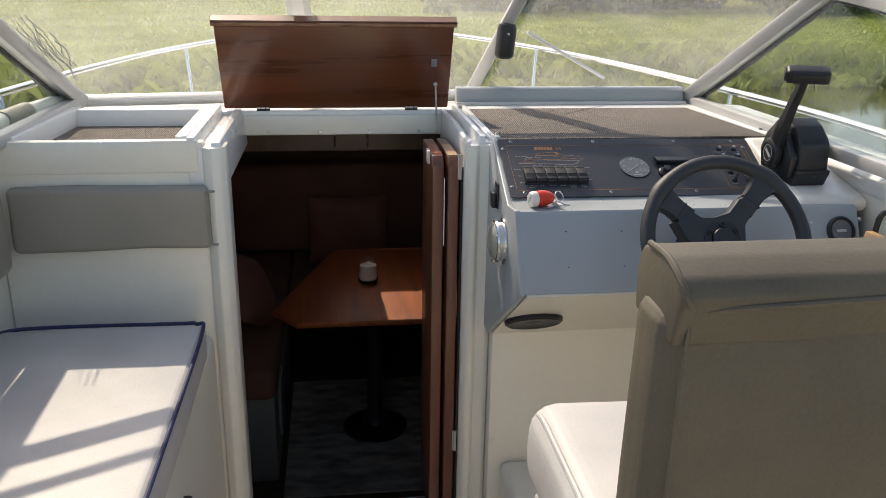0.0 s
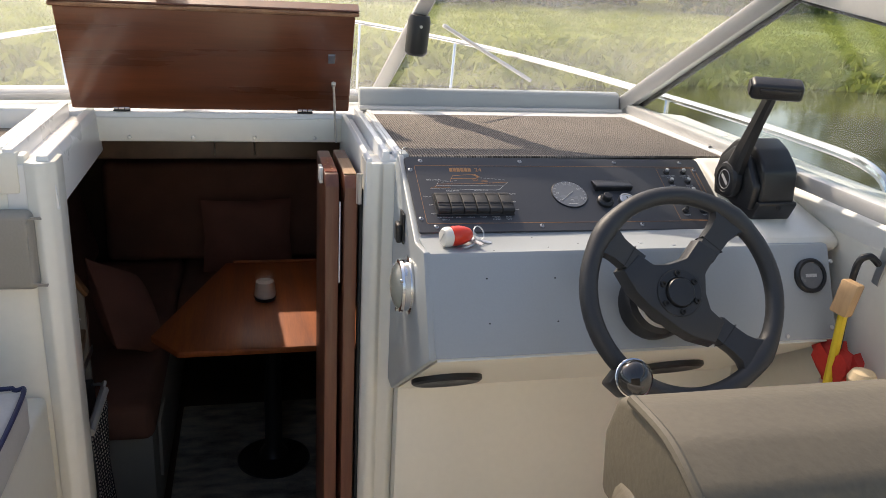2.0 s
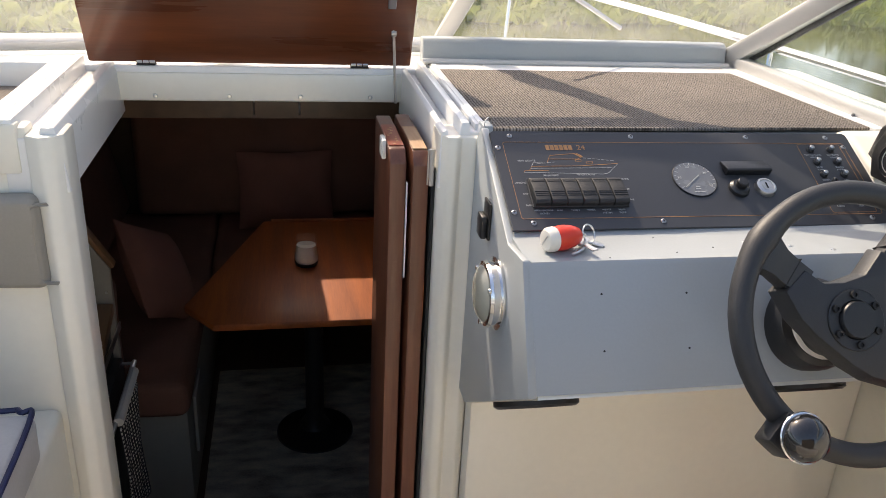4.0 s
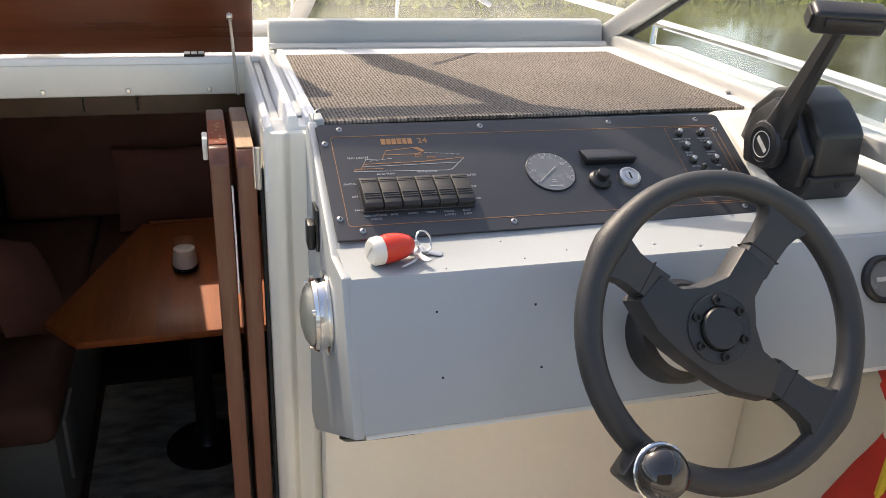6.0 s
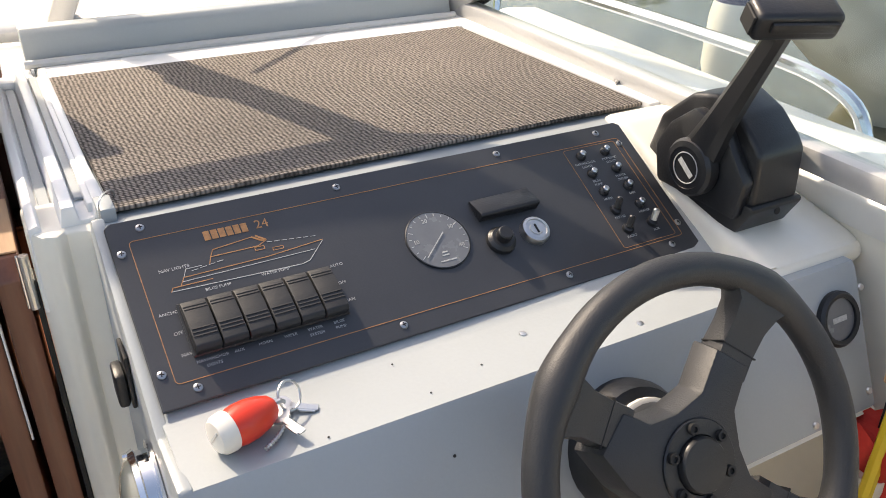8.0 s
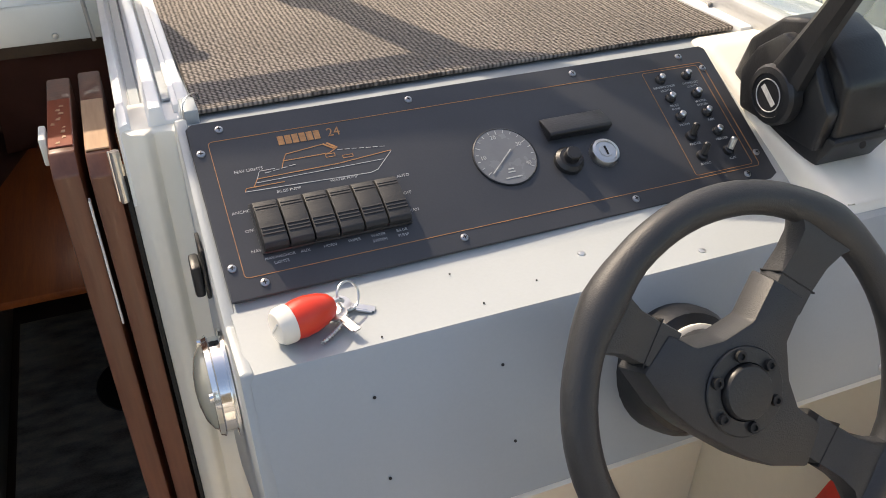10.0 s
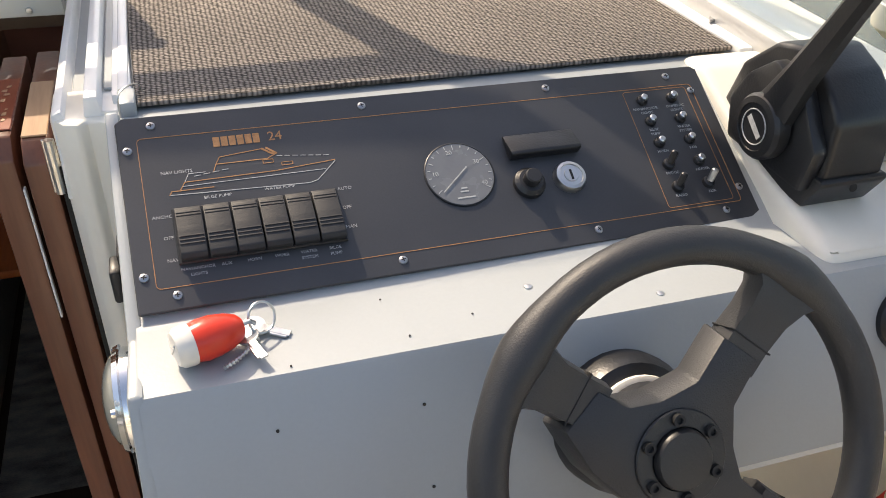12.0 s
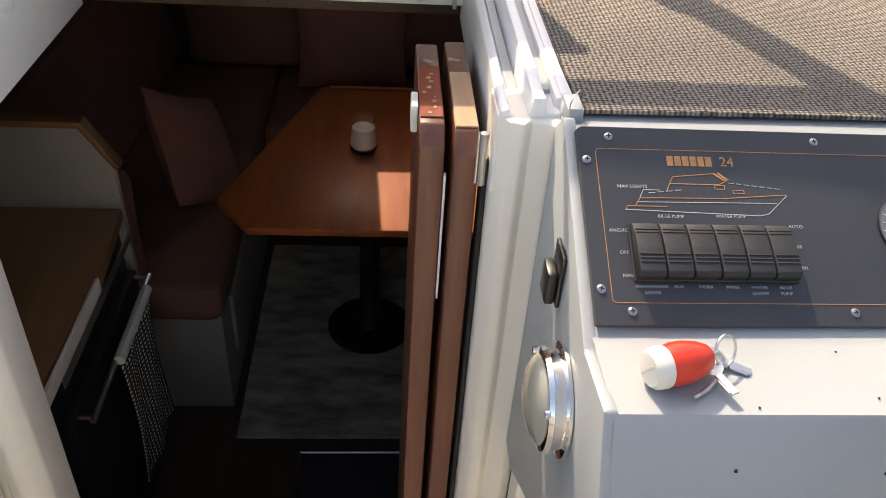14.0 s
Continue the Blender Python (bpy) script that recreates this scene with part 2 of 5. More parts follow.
def prism(outline, axis, a, b, r=0.0, seg=2):
    """Extrude a 2D outline along an axis from a to b; the outline lies in the other two axes, in order."""
    bm = bm_new()
    put = {'x': lambda p, c: (c, p[0], p[1]), 'y': lambda p, c: (p[0], c, p[1]), 'z': lambda p, c: (p[0], p[1], c)}[axis]
    A = [bm.verts.new(put(p, a)) for p in outline]
    B = [bm.verts.new(put(p, b)) for p in outline]
    n = len(outline)
    bm.faces.new(A)
    bm.faces.new(B[::-1])
    for k in range(n):
        bm.faces.new((A[k], B[k], B[(k + 1) % n], A[(k + 1) % n]))
    bmesh.ops.recalc_face_normals(bm, faces=bm.faces[:])
    if r:
        bmesh.ops.bevel(bm, geom=bm.edges[:], offset=r, segments=seg, affect='EDGES', profile=0.5)
    return bm


def join(*bms):
    out = bm_new()
    for b in bms:
        me = bpy.data.meshes.new("tmp")
        b.to_mesh(me)
        out.from_mesh(me)
        b.free()
        bpy.data.meshes.remove(me)
    return out


def moved(bm, m):
    bmesh.ops.transform(bm, matrix=m, verts=bm.verts[:])
    return bm


def mesh_of(name, bm, mat, smooth=35):
    bmesh.ops.recalc_face_normals(bm, faces=bm.faces[:])
    me = bpy.data.meshes.new(name)
    bm.to_mesh(me)
    bm.free()
    me.materials.append(mat)
    if smooth:
        me.polygons.foreach_set("use_smooth", [True] * len(me.polygons))
        me.set_sharp_from_angle(angle=radians(smooth))
    return me


def part(name, bm, mat, parent=None, label="", smooth=35):
    ob = new(name, mesh_of(name, bm, mat, smooth))
    if parent is not None:
        ob.parent = parent
    return tagged(ob, label)


def thing(name, label, category, at=(0, 0, 0), group="", kind=""):
    e = new(name)
    e.empty_display_size = 0.05
    return tagged(e, label, category, group, kind)


def single(name, bm, mat, label, category, group="", kind="", smooth=35):
    return tagged(part(name, bm, mat, None, "", smooth), label, category, group, kind)


def text_bm(words, size, m, thick=0.0003, align='CENTER', squeeze=1.0):
    cu = bpy.data.curves.new("lettering", 'FONT')
    cu.body, cu.size, cu.align_x, cu.align_y, cu.extrude, cu.resolution_u = words, size, align, 'CENTER', thick, 2
    ob = new("lettering", cu)
    dg = bpy.context.evaluated_depsgraph_get()
    me = bpy.data.meshes.new_from_object(ob.evaluated_get(dg))
    bm = bm_new()
    bm.from_mesh(me)
    bpy.data.objects.remove(ob)
    bpy.data.curves.remove(cu)
    bpy.data.meshes.remove(me)
    return moved(bm, m @ Matrix.Diagonal((squeeze, 1, 1, 1)))


def pillow_bm(w, d, h, m, n=14, puff=0.5):
    """A soft cushion, thick in the middle, thin at its seam."""
    bm = bm_new()
    top, bot = [], []
    for i in range(n + 1):
        for j in range(n + 1):
            u, v = i / n * 2 - 1, j / n * 2 - 1
            k = max(0.0, (1 - u * u) * (1 - v * v)) ** puff
            pin = 1 - 0.06 * (1 - abs(u * v))
            wob = 0.06 * noise.noise(Vector((u * 1.7, v * 1.7, w * 9)))
            top.append(bm.verts.new((u * w / 2 * pin, v * d / 2 * pin, h / 2 * k * (1 + wob) + 0.002)))
            bot.append(bm.verts.new((u * w / 2 * pin, v * d / 2 * pin, -h / 2 * k * (1 + wob) - 0.002)))
    for i in range(n):
        for j in range(n):
            a, b, c, e = i * (n + 1) + j, (i + 1) * (n + 1) + j, (i + 1) * (n + 1) + j + 1, i * (n + 1) + j + 1
            bm.faces.new((top[a], top[b], top[c], top[e]))
            bm.faces.new((bot[e], bot[c], bot[b], bot[a]))
    ring = [i * (n + 1) for i in range(n + 1)] + [n * (n + 1) + j for j in range(1, n + 1)] + [i * (n + 1) + n for i in range(n - 1, -1, -1)] + [j for j in range(n - 1, 0, -1)]
    for a, b in zip(ring, ring[1:] + ring[:1]):
        bm.faces.new((top[a], bot[a], bot[b], top[b]))
    return moved(bm, m)


CL = 0.47   # the boat's centre line


def mirror_x(x):
    return 2 * CL - x


# ---- setting: water, banks, hull ----
bm = bm_new()
bmesh.ops.create_grid(bm, x_segments=1, y_segments=1, size=2500)
single("water", moved(bm, pose(0, 0, -0.62)), WATER, "calm brown-green river water with soft ripples", "water", kind="structure", smooth=0)


def bank_line(x):
    return 15.2 + 0.05 * x + 0.9 * math.sin(x * 0.21) + 0.4 * math.sin(x * 0.63 + 1)


def field_height(x, y):
    d = y - bank_line(x)
    return -0.75 + 0.55 * min(1, max(0, d + 0.3) / 1.4) + 0.012 * max(0, d) + (0.16 * noise.noise(Vector((x * 0.15, y * 0.15, 3))) + 0.10 * noise.noise(Vector((x * 0.7, y * 0.5, 9)))) * min(1, max(0, d))


bm = bm_new()
NX, NY = 240, 70
gridv = []
for j in range(NY):
    row = []
    for i in range(NX):
        x = -130 + 260 * i / (NX - 1)
        dd = -0.8 + 400 * (j / (NY - 1)) ** 3.2
        y = bank_line(x) + dd
        row.append(bm.verts.new((x, y, field_height(x, y))))
    gridv.append(row)
for j in range(NY - 1):
    for i in range(NX - 1):
        bm.faces.new((gridv[j][i], gridv[j][i + 1], gridv[j + 1][i + 1], gridv[j + 1][i]))
single("ground", bm, GRASS, "low green meadow along the far river bank", "ground", kind="structure")

rng = random.Random(4)


def tuft(bm, x, y, z, h, w, blades, lean=0.4):
    for _ in range(blades):
        a = rng.uniform(0, 6.283)
        bx, by = x + rng.gauss(0, w), y + rng.gauss(0, w)
        hh = h * rng.uniform(0.5, 1.1)
        t = 0.012 + 0.018 * rng.random()
        dx, dy = math.cos(a) * lean * hh, math.sin(a) * lean * hh
        px, py = -math.sin(a) * t, math.cos(a) * t
        v = [bm.verts.new(c) for c in ((bx - px, by - py, z - 0.05), (bx + px, by + py, z - 0.05), (bx + dx * 0.4, by + dy * 0.4, z + hh * 0.7), (bx + dx, by + dy, z + hh * 0.85))]
        bm.faces.new((v[0], v[1], v[2]))
        bm.faces.new((v[1], v[3], v[2]))


bm = bm_new()
for _ in range(9000):
    x = rng.uniform(-26, 44)
    d = rng.random() ** 1.7 * 30
    y = bank_line(x) + d - 0.2
    near = d < 1.6
    tuft(bm, x, y, field_height(x, y), 0.34 if near else 0.15, 0.3 + 0.02 * d, 14, 1.1)
single("grass", bm, REED, "tall rough grass and reeds on the river bank", "grass", kind="stuff", smooth=0)


def bush(name, x, y, r, h, label):
    e = thing(name, label, "bush")
    z = field_height(x, y)
    part("trunk", tube([(x, y, z - 0.1), (x + 0.1 * r, y, z + h * 0.3), (x - 0.1 * r, y, z + h * 0.6)], [0.12, 0.09, 0.03], 8), BARK, e)
    b = bm_new()
    lumps = [(rng.uniform(-0.7, 0.7) * r, rng.uniform(-0.5, 0.5) * r, rng.uniform(0.15, 0.8) * h, rng.uniform(0.3, 0.5) * r) for _ in range(11)]
    for lx, ly, lz, lr in lumps:
        for _ in range(150):
            v = Vector((rng.gauss(0, 1), rng.gauss(0, 1), rng.gauss(0, 1))).normalized() * lr * rng.uniform(0.75, 1.08)
            c = Vector((x + lx + v.x, y + ly + v.y, z + max(0.0, lz + v.z * 0.8)))
            s = rng.uniform(0.10, 0.2)
            q = Matrix.Translation(c) @ Euler((rng.uniform(0, 6), rng.uniform(0, 6), rng.uniform(0, 6))).to_matrix().to_4x4()
            vs = [b.verts.new(q @ Vector(p)) for p in ((-s, -s * 0.5, 0), (s, -s * 0.5, 0.03), (s * 0.7, s * 0.6, 0), (-s * 0.6, s * 0.7, 0.04))]
            b.faces.new(vs)
    part("crown", b, LEAF, e, smooth=0)


for bx, by, br, bh in [(6, 31, 2.6, 1.9), (9.5, 33, 3.2, 2.2), (14, 35, 3, 2.0), (19, 32, 2.8, 1.8), (24, 36, 3.4, 2.4), (-9, 42, 4, 3.2), (-15, 43, 4.5, 3.8), (-4, 44, 4, 2.8), (1.5, 46, 3.8, 2.6), (-22, 42, 4, 3.5), (29, 31, 3, 2.3)]:
    bush("bush", bx, by, br, bh, "dense green bush standing in the meadow")

def tree(x, y, r, h):
    e = thing("tree", "tall leafy green tree at the edge of the meadow", "tree", group="meadow trees")
    z = field_height(x, y)
    part("trunk", tube([(x, y, z - 0.2), (x + 0.1, y, z + h * 0.3), (x - 0.1, y + 0.1, z + h * 0.62)], [0.32, 0.22, 0.06], 9), BARK, e)
    for k in range(5):
        a = 1.26 * k + x
        part("limb", tube([(x, y, z + h * (0.22 + 0.07 * k)), (x + 0.3 * r * math.cos(a), y + 0.3 * r * math.sin(a), z + h * (0.36 + 0.07 * k)), (x + 0.6 * r * math.cos(a), y + 0.6 * r * math.sin(a), z + h * (0.42 + 0.08 * k))], [0.12, 0.08, 0.03], 7), BARK, e)
    b = bm_new()
    for _ in range(16):
        lz = rng.uniform(0.12, 0.9)
        lx, ly = rng.uniform(-0.8, 0.8) * r * (1.1 - lz * 0.7), rng.uniform(-0.6, 0.6) * r
        lr = rng.uniform(0.28, 0.45) * r
        for _ in range(190):
            v = Vector((rng.gauss(0, 1), rng.gauss(0, 1), rng.gauss(0, 1))).normalized() * lr * rng.uniform(0.6, 1.1)
            c = Vector((x + lx + v.x, y + ly + v.y, z + max(0.1, lz * h + v.z * 0.8)))
            s = rng.uniform(0.16, 0.34)
            q = Matrix.Translation(c) @ Euler((rng.uniform(0, 6), rng.uniform(0, 6), rng.uniform(0, 6))).to_matrix().to_4x4()
            b.faces.new([b.verts.new(q @ Vector(p)) for p in ((-s, -s * 0.5, 0), (s, -s * 0.5, 0.03), (s * 0.7, s * 0.6, 0), (-s * 0.6, s * 0.7, 0.04))])
    part("crown", b, LEAF, e, smooth=0)


for tx, ty, tr, tth in [(7, 39, 3.6, 7.5), (12.5, 41, 4.2, 9.5), (17, 38, 3.4, 6.5), (22, 40, 4.0, 9), (33, 39, 4.4, 8.5), (40, 37, 4.2, 9), (-28, 46, 4.5, 8), (-18, 50, 4.5, 9)]:
    tree(tx, ty, tr, tth)

# hull of the boat below the deck, with foredeck and side decks
hull = thing("hull", "white glassfibre hull and decks of the cruiser", "boat hull", kind="structure")


def half_beam(y):
    return 1.42 if y < 3 else 1.42 * math.sqrt(max(0.0, 1 - ((y - 3) / 4.0) ** 2.2)) + 0.02


def deck_z(y):
    return 1.115 if y < 3.05 else 1.115 - 0.17 * (y - 3.05)


def sheer(y):
    return 0.86 - 0.10 * max(0.0, y - 3.2)


ys = [-1.4 + 8.35 * k / 40 for k in range(41)]
bm = bm_new()
rings = []
for y in ys:
    b = half_beam(y)
    ring = []
    for s in (-1, 1):
        prof = [(b, sheer(y)), (b * 1.01, sheer(y) - 0.06), (b * 0.97, 0.3), (b * 0.86, -0.4), (b * 0.5, -0.85)]
        ring.append([bm.verts.new((CL + s * px, y, pz)) for px, pz in prof])
    rings.append(ring)
for r0, r1 in zip(rings, rings[1:]):
    for s in (0, 1):
        for k in range(4):
            bm.faces.new((r0[s][k], r0[s][k + 1], r1[s][k + 1], r1[s][k]))
    bm.faces.new((r0[0][4], r0[1][4], r1[1][4], r1[0][4]))
bm.faces.new([v for v in rings[0][0]] + [v for v in rings[0][1]][::-1])
part("hull_shell", bm, WHITE, hull)

# side decks and foredeck: strips with the cockpit and the cabin roof left out
bm = bm_new()
for s in (-1, 1):
    for y0, y1 in zip(ys, ys[1:]):
        if y0 > 6.8:
            continue
        q = []
        for y in (y0, y1):
            b = half_beam(y)
            inner = min(0.98, b * 0.7)
            q.append(((CL + s * b, y, sheer(y)), (CL + s * inner, y, sheer(y) + 0.04)))
        bm.faces.new([bm.verts.new(p) for p in (q[0][0], q[0][1], q[1][1], q[1][0])])
part("side_deck", bm, WHITE, hull)
bm = bm_new()
caps = [[bm.verts.new((CL + s * half_beam(y), y, sheer(y) - 0.004)) for s in (-1, 1)] for y in ys if y > 6.2]
for a, b in zip(caps, caps[1:]):
    bm.faces.new((a[0], a[1], b[1], b[0]))
tip = [bm.verts.new((CL + s * half_beam(ys[-1]) * f, ys[-1], z)) for s, f, z in ((-1, 0.97, 0.3), (1, 0.97, 0.3), (1, 0.5, -0.85), (-1, 0.5, -0.85))]
bm.faces.new((caps[-1][0], caps[-1][1], tip[1], tip[0]))
bm.faces.new(tip)
part("bow_cap", bm, WHITE, hull)
# cabin roof forward of the windscreen with a skylight opening
SKY_X0, SKY_X1, SKY_Y0, SKY_Y1 = 0.235, 0.595, 4.06, 4.345


def roof_strip(x0, x1, y0, y1, nx=1, ny=8):
    b = bm_new()
    g = []
    for j in range(ny + 1):
        y = y0 + (y1 - y0) * j / ny
        b_ = half_beam(y) * 0.7
        row = []
        for i in range(nx + 1):
            x = x0 + (x1 - x0) * i / nx
            x = max(CL - b_, min(CL + b_, x))
            row.append(b.verts.new((x, y, deck_z(y))))
        g.append(row)
    for j in range(ny):
        for i in range(nx):
            b.faces.new((g[j][i], g[j][i + 1], g[j + 1][i + 1], g[j + 1][i]))
    r = bmesh.ops.extrude_face_region(b, geom=b.faces[:])
    bmesh.ops.translate(b, vec=(0, 0, -0.03), verts=[v for v in r["geom"] if isinstance(v, bmesh.types.BMVert)])
    bmesh.ops.recalc_face_normals(b, faces=b.faces[:])
    return b


X0, X1 = CL - 0.98, CL + 0.98
part("foredeck", join(roof_strip(X0, X1, 2.83, SKY_Y0, 6), roof_strip(X0, SKY_X0, SKY_Y0, SKY_Y1, 2, 3), roof_strip(SKY_X1, X1, SKY_Y0, SKY_Y1, 2, 3), roof_strip(X0, X1, SKY_Y1, 6.6, 6, 12)), WHITE, hull)
for s in (-1, 1):
    part("cabin_side", prism([(2.36, -0.5), (2.36, 1.09), (3.05, 1.080), (4.5, 0.82), (4.5, -0.5)], 'x', CL + s * 1.0 - 0.02, CL + s * 1.0 + 0.02), CABIN_CREAM, hull)
part("skylight", prism([(SKY_Y0 - 0.02, deck_z(SKY_Y0 - 0.02) + 0.004), (SKY_Y1 + 0.02, deck_z(SKY_Y1 + 0.02) + 0.004), (SKY_Y1 + 0.02, deck_z(SKY_Y1 + 0.02) + 0.010), (SKY_Y0 - 0.02, deck_z(SKY_Y0 - 0.02) + 0.010)], 'x', SKY_X0 - 0.02, SKY_X1 + 0.02), JAR_GLASS, hull, "clear foredeck skylight")

# cockpit sole, sides and transom
single("floor", rbox(CL - 1.0, CL + 1.0, -1.4, 2.36, -0.19, -0.15, 0.004, 1), CREAM, "cream glassfibre cockpit sole", "floor", kind="structure")
RW = 1.43     # inner face of the starboard cockpit side
LW = -0.45
for nm, xa, xb in (("wall_starboard", RW, RW + 0.05), ("wall_port", LW - 0.05, LW)):
    e = thing(nm, "cream glassfibre cockpit side with a rounded coaming on top", "cockpit side", kind="structure")
    part("side_panel", rbox(xa, xb, -1.4, 2.86, -0.15, 1.09, 0.01, 2), CREAM, e)
    out = 1 if xa > 0 else -1
    part("coaming", prism([(xa - 0.004 if out > 0 else xb + 0.004, 1.07), (xa - 0.004 if out > 0 else xb + 0.004, 1.092), ((xa + xb) / 2 + out * 0.02, 1.125), ((xa + xb) / 2 + out * 0.10, 1.118), ((xa + xb) / 2 + out * 0.13, 0.89), ((xa + xb) / 2 + out * 0.03, 0.89)], 'y', -1.4, 2.9, 0.008), WHITE, e)
single("wall_aft", rbox(CL - 1.0, CL + 1.0, -1.45, -1.38, -0.15, 1.0, 0.02), CREAM, "cream glassfibre transom wall", "wall", kind="structure")

# ---- bulkhead with the companionway opening ----
OX0, OX1 = 0.058, 0.602      # opening
bulk = thing("wall_bulkhead", "cream glassfibre bulkhead round the companionway", "bulkhead", kind="structure")
part("port_panel", rbox(LW, OX0 - 0.05, 2.36, 2.40, -0.5, 1.128, 0.006), CREAM, bulk)
part("jamb", prism([(OX0 - 0.052, 2.352), (OX0 - 0.03, 2.340), (OX0 - 0.012, 2.346), (OX0, 2.362), (OX0, 2.42), (OX0 - 0.052, 2.42)], 'z', -0.5, 1.118, 0.004), CREAM, bulk)
part("jamb", prism([(OX1, 2.42), (OX1, 2.362), (OX1 + 0.012, 2.345), (OX1 + 0.026, 2.340), (OX1 + 0.034, 2.350), (OX1 + 0.055, 2.338), (OX1 + 0.070, 2.345), (OX1 + 0.070, 2.42)], 'z', -0.5, 1.118, 0.004), CREAM, bulk)
part("starboard_panel", rbox(OX1 + 0.068, RW, 2.30, 2.345, -0.5, 0.93, 0.006), CREAM, bulk)
part("sill", rbox(OX0, OX1, 2.36, 2.42, -0.5, 0.06, 0.006), CREAM, bulk)
part("gasket", rbox(OX1 - 0.006, OX1 - 0.0005, 2.372, 2.40, 0.06, 1.06, 0.001, 1), GASKET, bulk)
part("plinth", rbox(0.70, 1.2, 2.12, 2.30, -0.15, 0.30, 0.02, 3), CREAM, bulk)

# hatch coaming round the roof opening
coam = thing("hatch_coaming", "white glassfibre coaming and slide rails of the roof hatch", "hatch coaming", kind="structure")
part("front_coaming", rbox(OX0 - 0.02, OX1 + 0.01, 2.81, 2.835, 1.055, 1.112, 0.006), CREAM, coam)
part("hinge_deck", rbox(-0.02, 0.66, 2.815, 2.90, 1.108, 1.124, 0.004), WHITE, coam)
part("port_coaming", prism([(OX0, 1.03), (OX0 - 0.006, 1.112), (OX0 - 0.012, 1.128), (OX0 - 0.03, 1.128), (OX0 - 0.034, 1.112), (OX0 - 0.062, 1.112), (OX0 - 0.066, 1.14), (OX0 - 0.084, 1.14), (OX0 - 0.084, 1.03)], 'y', 2.356, 2.83, 0.002), WHITE, coam)
part("starboard_coaming", prism([(OX1, 1.03), (OX1 + 0.003, 1.122), (OX1 + 0.012, 1.126), (OX1 + 0.016, 1.112), (OX1 + 0.03, 1.110), (OX1 + 0.034, 1.138), (OX1 + 0.046, 1.138), (OX1 + 0.048, 1.122), (OX1 + 0.062, 1.122), (OX1 + 0.064, 1.134), (OX1 + 0.074, 1.134), (OX1 + 0.076, 1.03)], 'y', 2.356, 2.83, 0.002), WHITE, coam)
part("rail_insert", rbox(OX1 + 0.0175, OX1 + 0.029, 2.40, 2.82, 1.111, 1.114, 0.001, 1), GREY, coam)
part("rail_insert", rbox(OX1 + 0.0495, OX1 + 0.061, 2.40, 2.82, 1.123, 1.126, 0.001, 1), GREY, coam)
part("end_clip", rbox(OX1 + 0.064, OX1 + 0.080, 2.338, 2.372, 1.118, 1.137, 0.002), GREY, coam, "small grey end fitting")
part("clip_loop", tube(smooth_path([(OX1 + 0.066, 2.339, 1.118), (OX1 + 0.066, 2.339, 1.142), (OX1 + 0.074, 2.352, 1.147), (OX1 + 0.084, 2.374, 1.138), (OX1 + 0.086, 2.380, 1.124)]), 0.0009, 6), STEEL, coam, "thin bent wire clip")
for k in range(4):
    part("screw", lathe([(0.005, 0), (0.004, 0.003), (0.001, 0.0035)], pose(0.12 + 0.14 * k, 2.809, 1.066, 90, 0, 0), 10), STEEL, coam)

# ---- hatch lid ----
lid = thing("hatch_lid", "open varnished mahogany hatch lid hinged on the roof", "hatch lid")
LIDM = Matrix.Translation((0.312, 2.828, 1.134)) @ pose(0, 0, 0, 25, 0, 0)
part("board", rbox(-0.310, 0.310, -0.012, 0.008, 0, 0.252, 0.004, 2, LIDM), MAHOGANY, lid)
part("edging", rbox(-0.318, 0.318, -0.016, 0.014, 0.253, 0.262, 0.003, 2, LIDM), RAW_WOOD, lid, "worn pale edge of the lid")
part("edge_trim", rbox(-0.318, 0.318, -0.014, 0.018, 0.263, 0.268, 0.002, 1, LIDM), TEAK_Z, lid)
part("outer_skin", rbox(-0.312, 0.312, 0.009, 0.024, 0, 0.252, 0.004, 2, LIDM), WHITE, lid)
for hx in (0.107, 0.518):
    h = part("hinge", join(rbox(hx - 0.018, hx + 0.018, 2.812, 2.829, 1.1245, 1.128, 0.001, 1), rbox(hx - 0.018, hx + 0.018, 2.817, 2.821, 1.126, 1.152, 0.001, 1)), BLACK, lid, "dark butt hinge")
    for k in range(3):
        part("knuckle", join(tube([(hx - 0.017 + 0.012 * k, 2.818, 1.131), (hx - 0.007 + 0.012 * k, 2.818, 1.131)], 0.0045, 10)), STEEL, h)
stay = part("stay", tube([(0.575, 2.770, 1.27), (0.582, 2.785, 1.20), (0.590, 2.79, 1.06)], 0.003, 8), STEEL, lid, "thin steel lid stay")
part("stay_plate", rbox(-0.008, 0.008, -0.016, -0.0125, 0.135, 0.158, 0.001, 1, LIDM @ pose(0.262, 0, 0)), STEEL, stay)
part("stay_joint", lathe([(0.006, -0.005), (0.006, 0.005)], pose(0.582, 2.785, 1.20, 0, 90, 0), 10), STEEL, stay)

# ---- folded companionway doors ----
door = thing("door_1", "worn mahogany bi-fold companionway door folded open", "door", kind="structure")


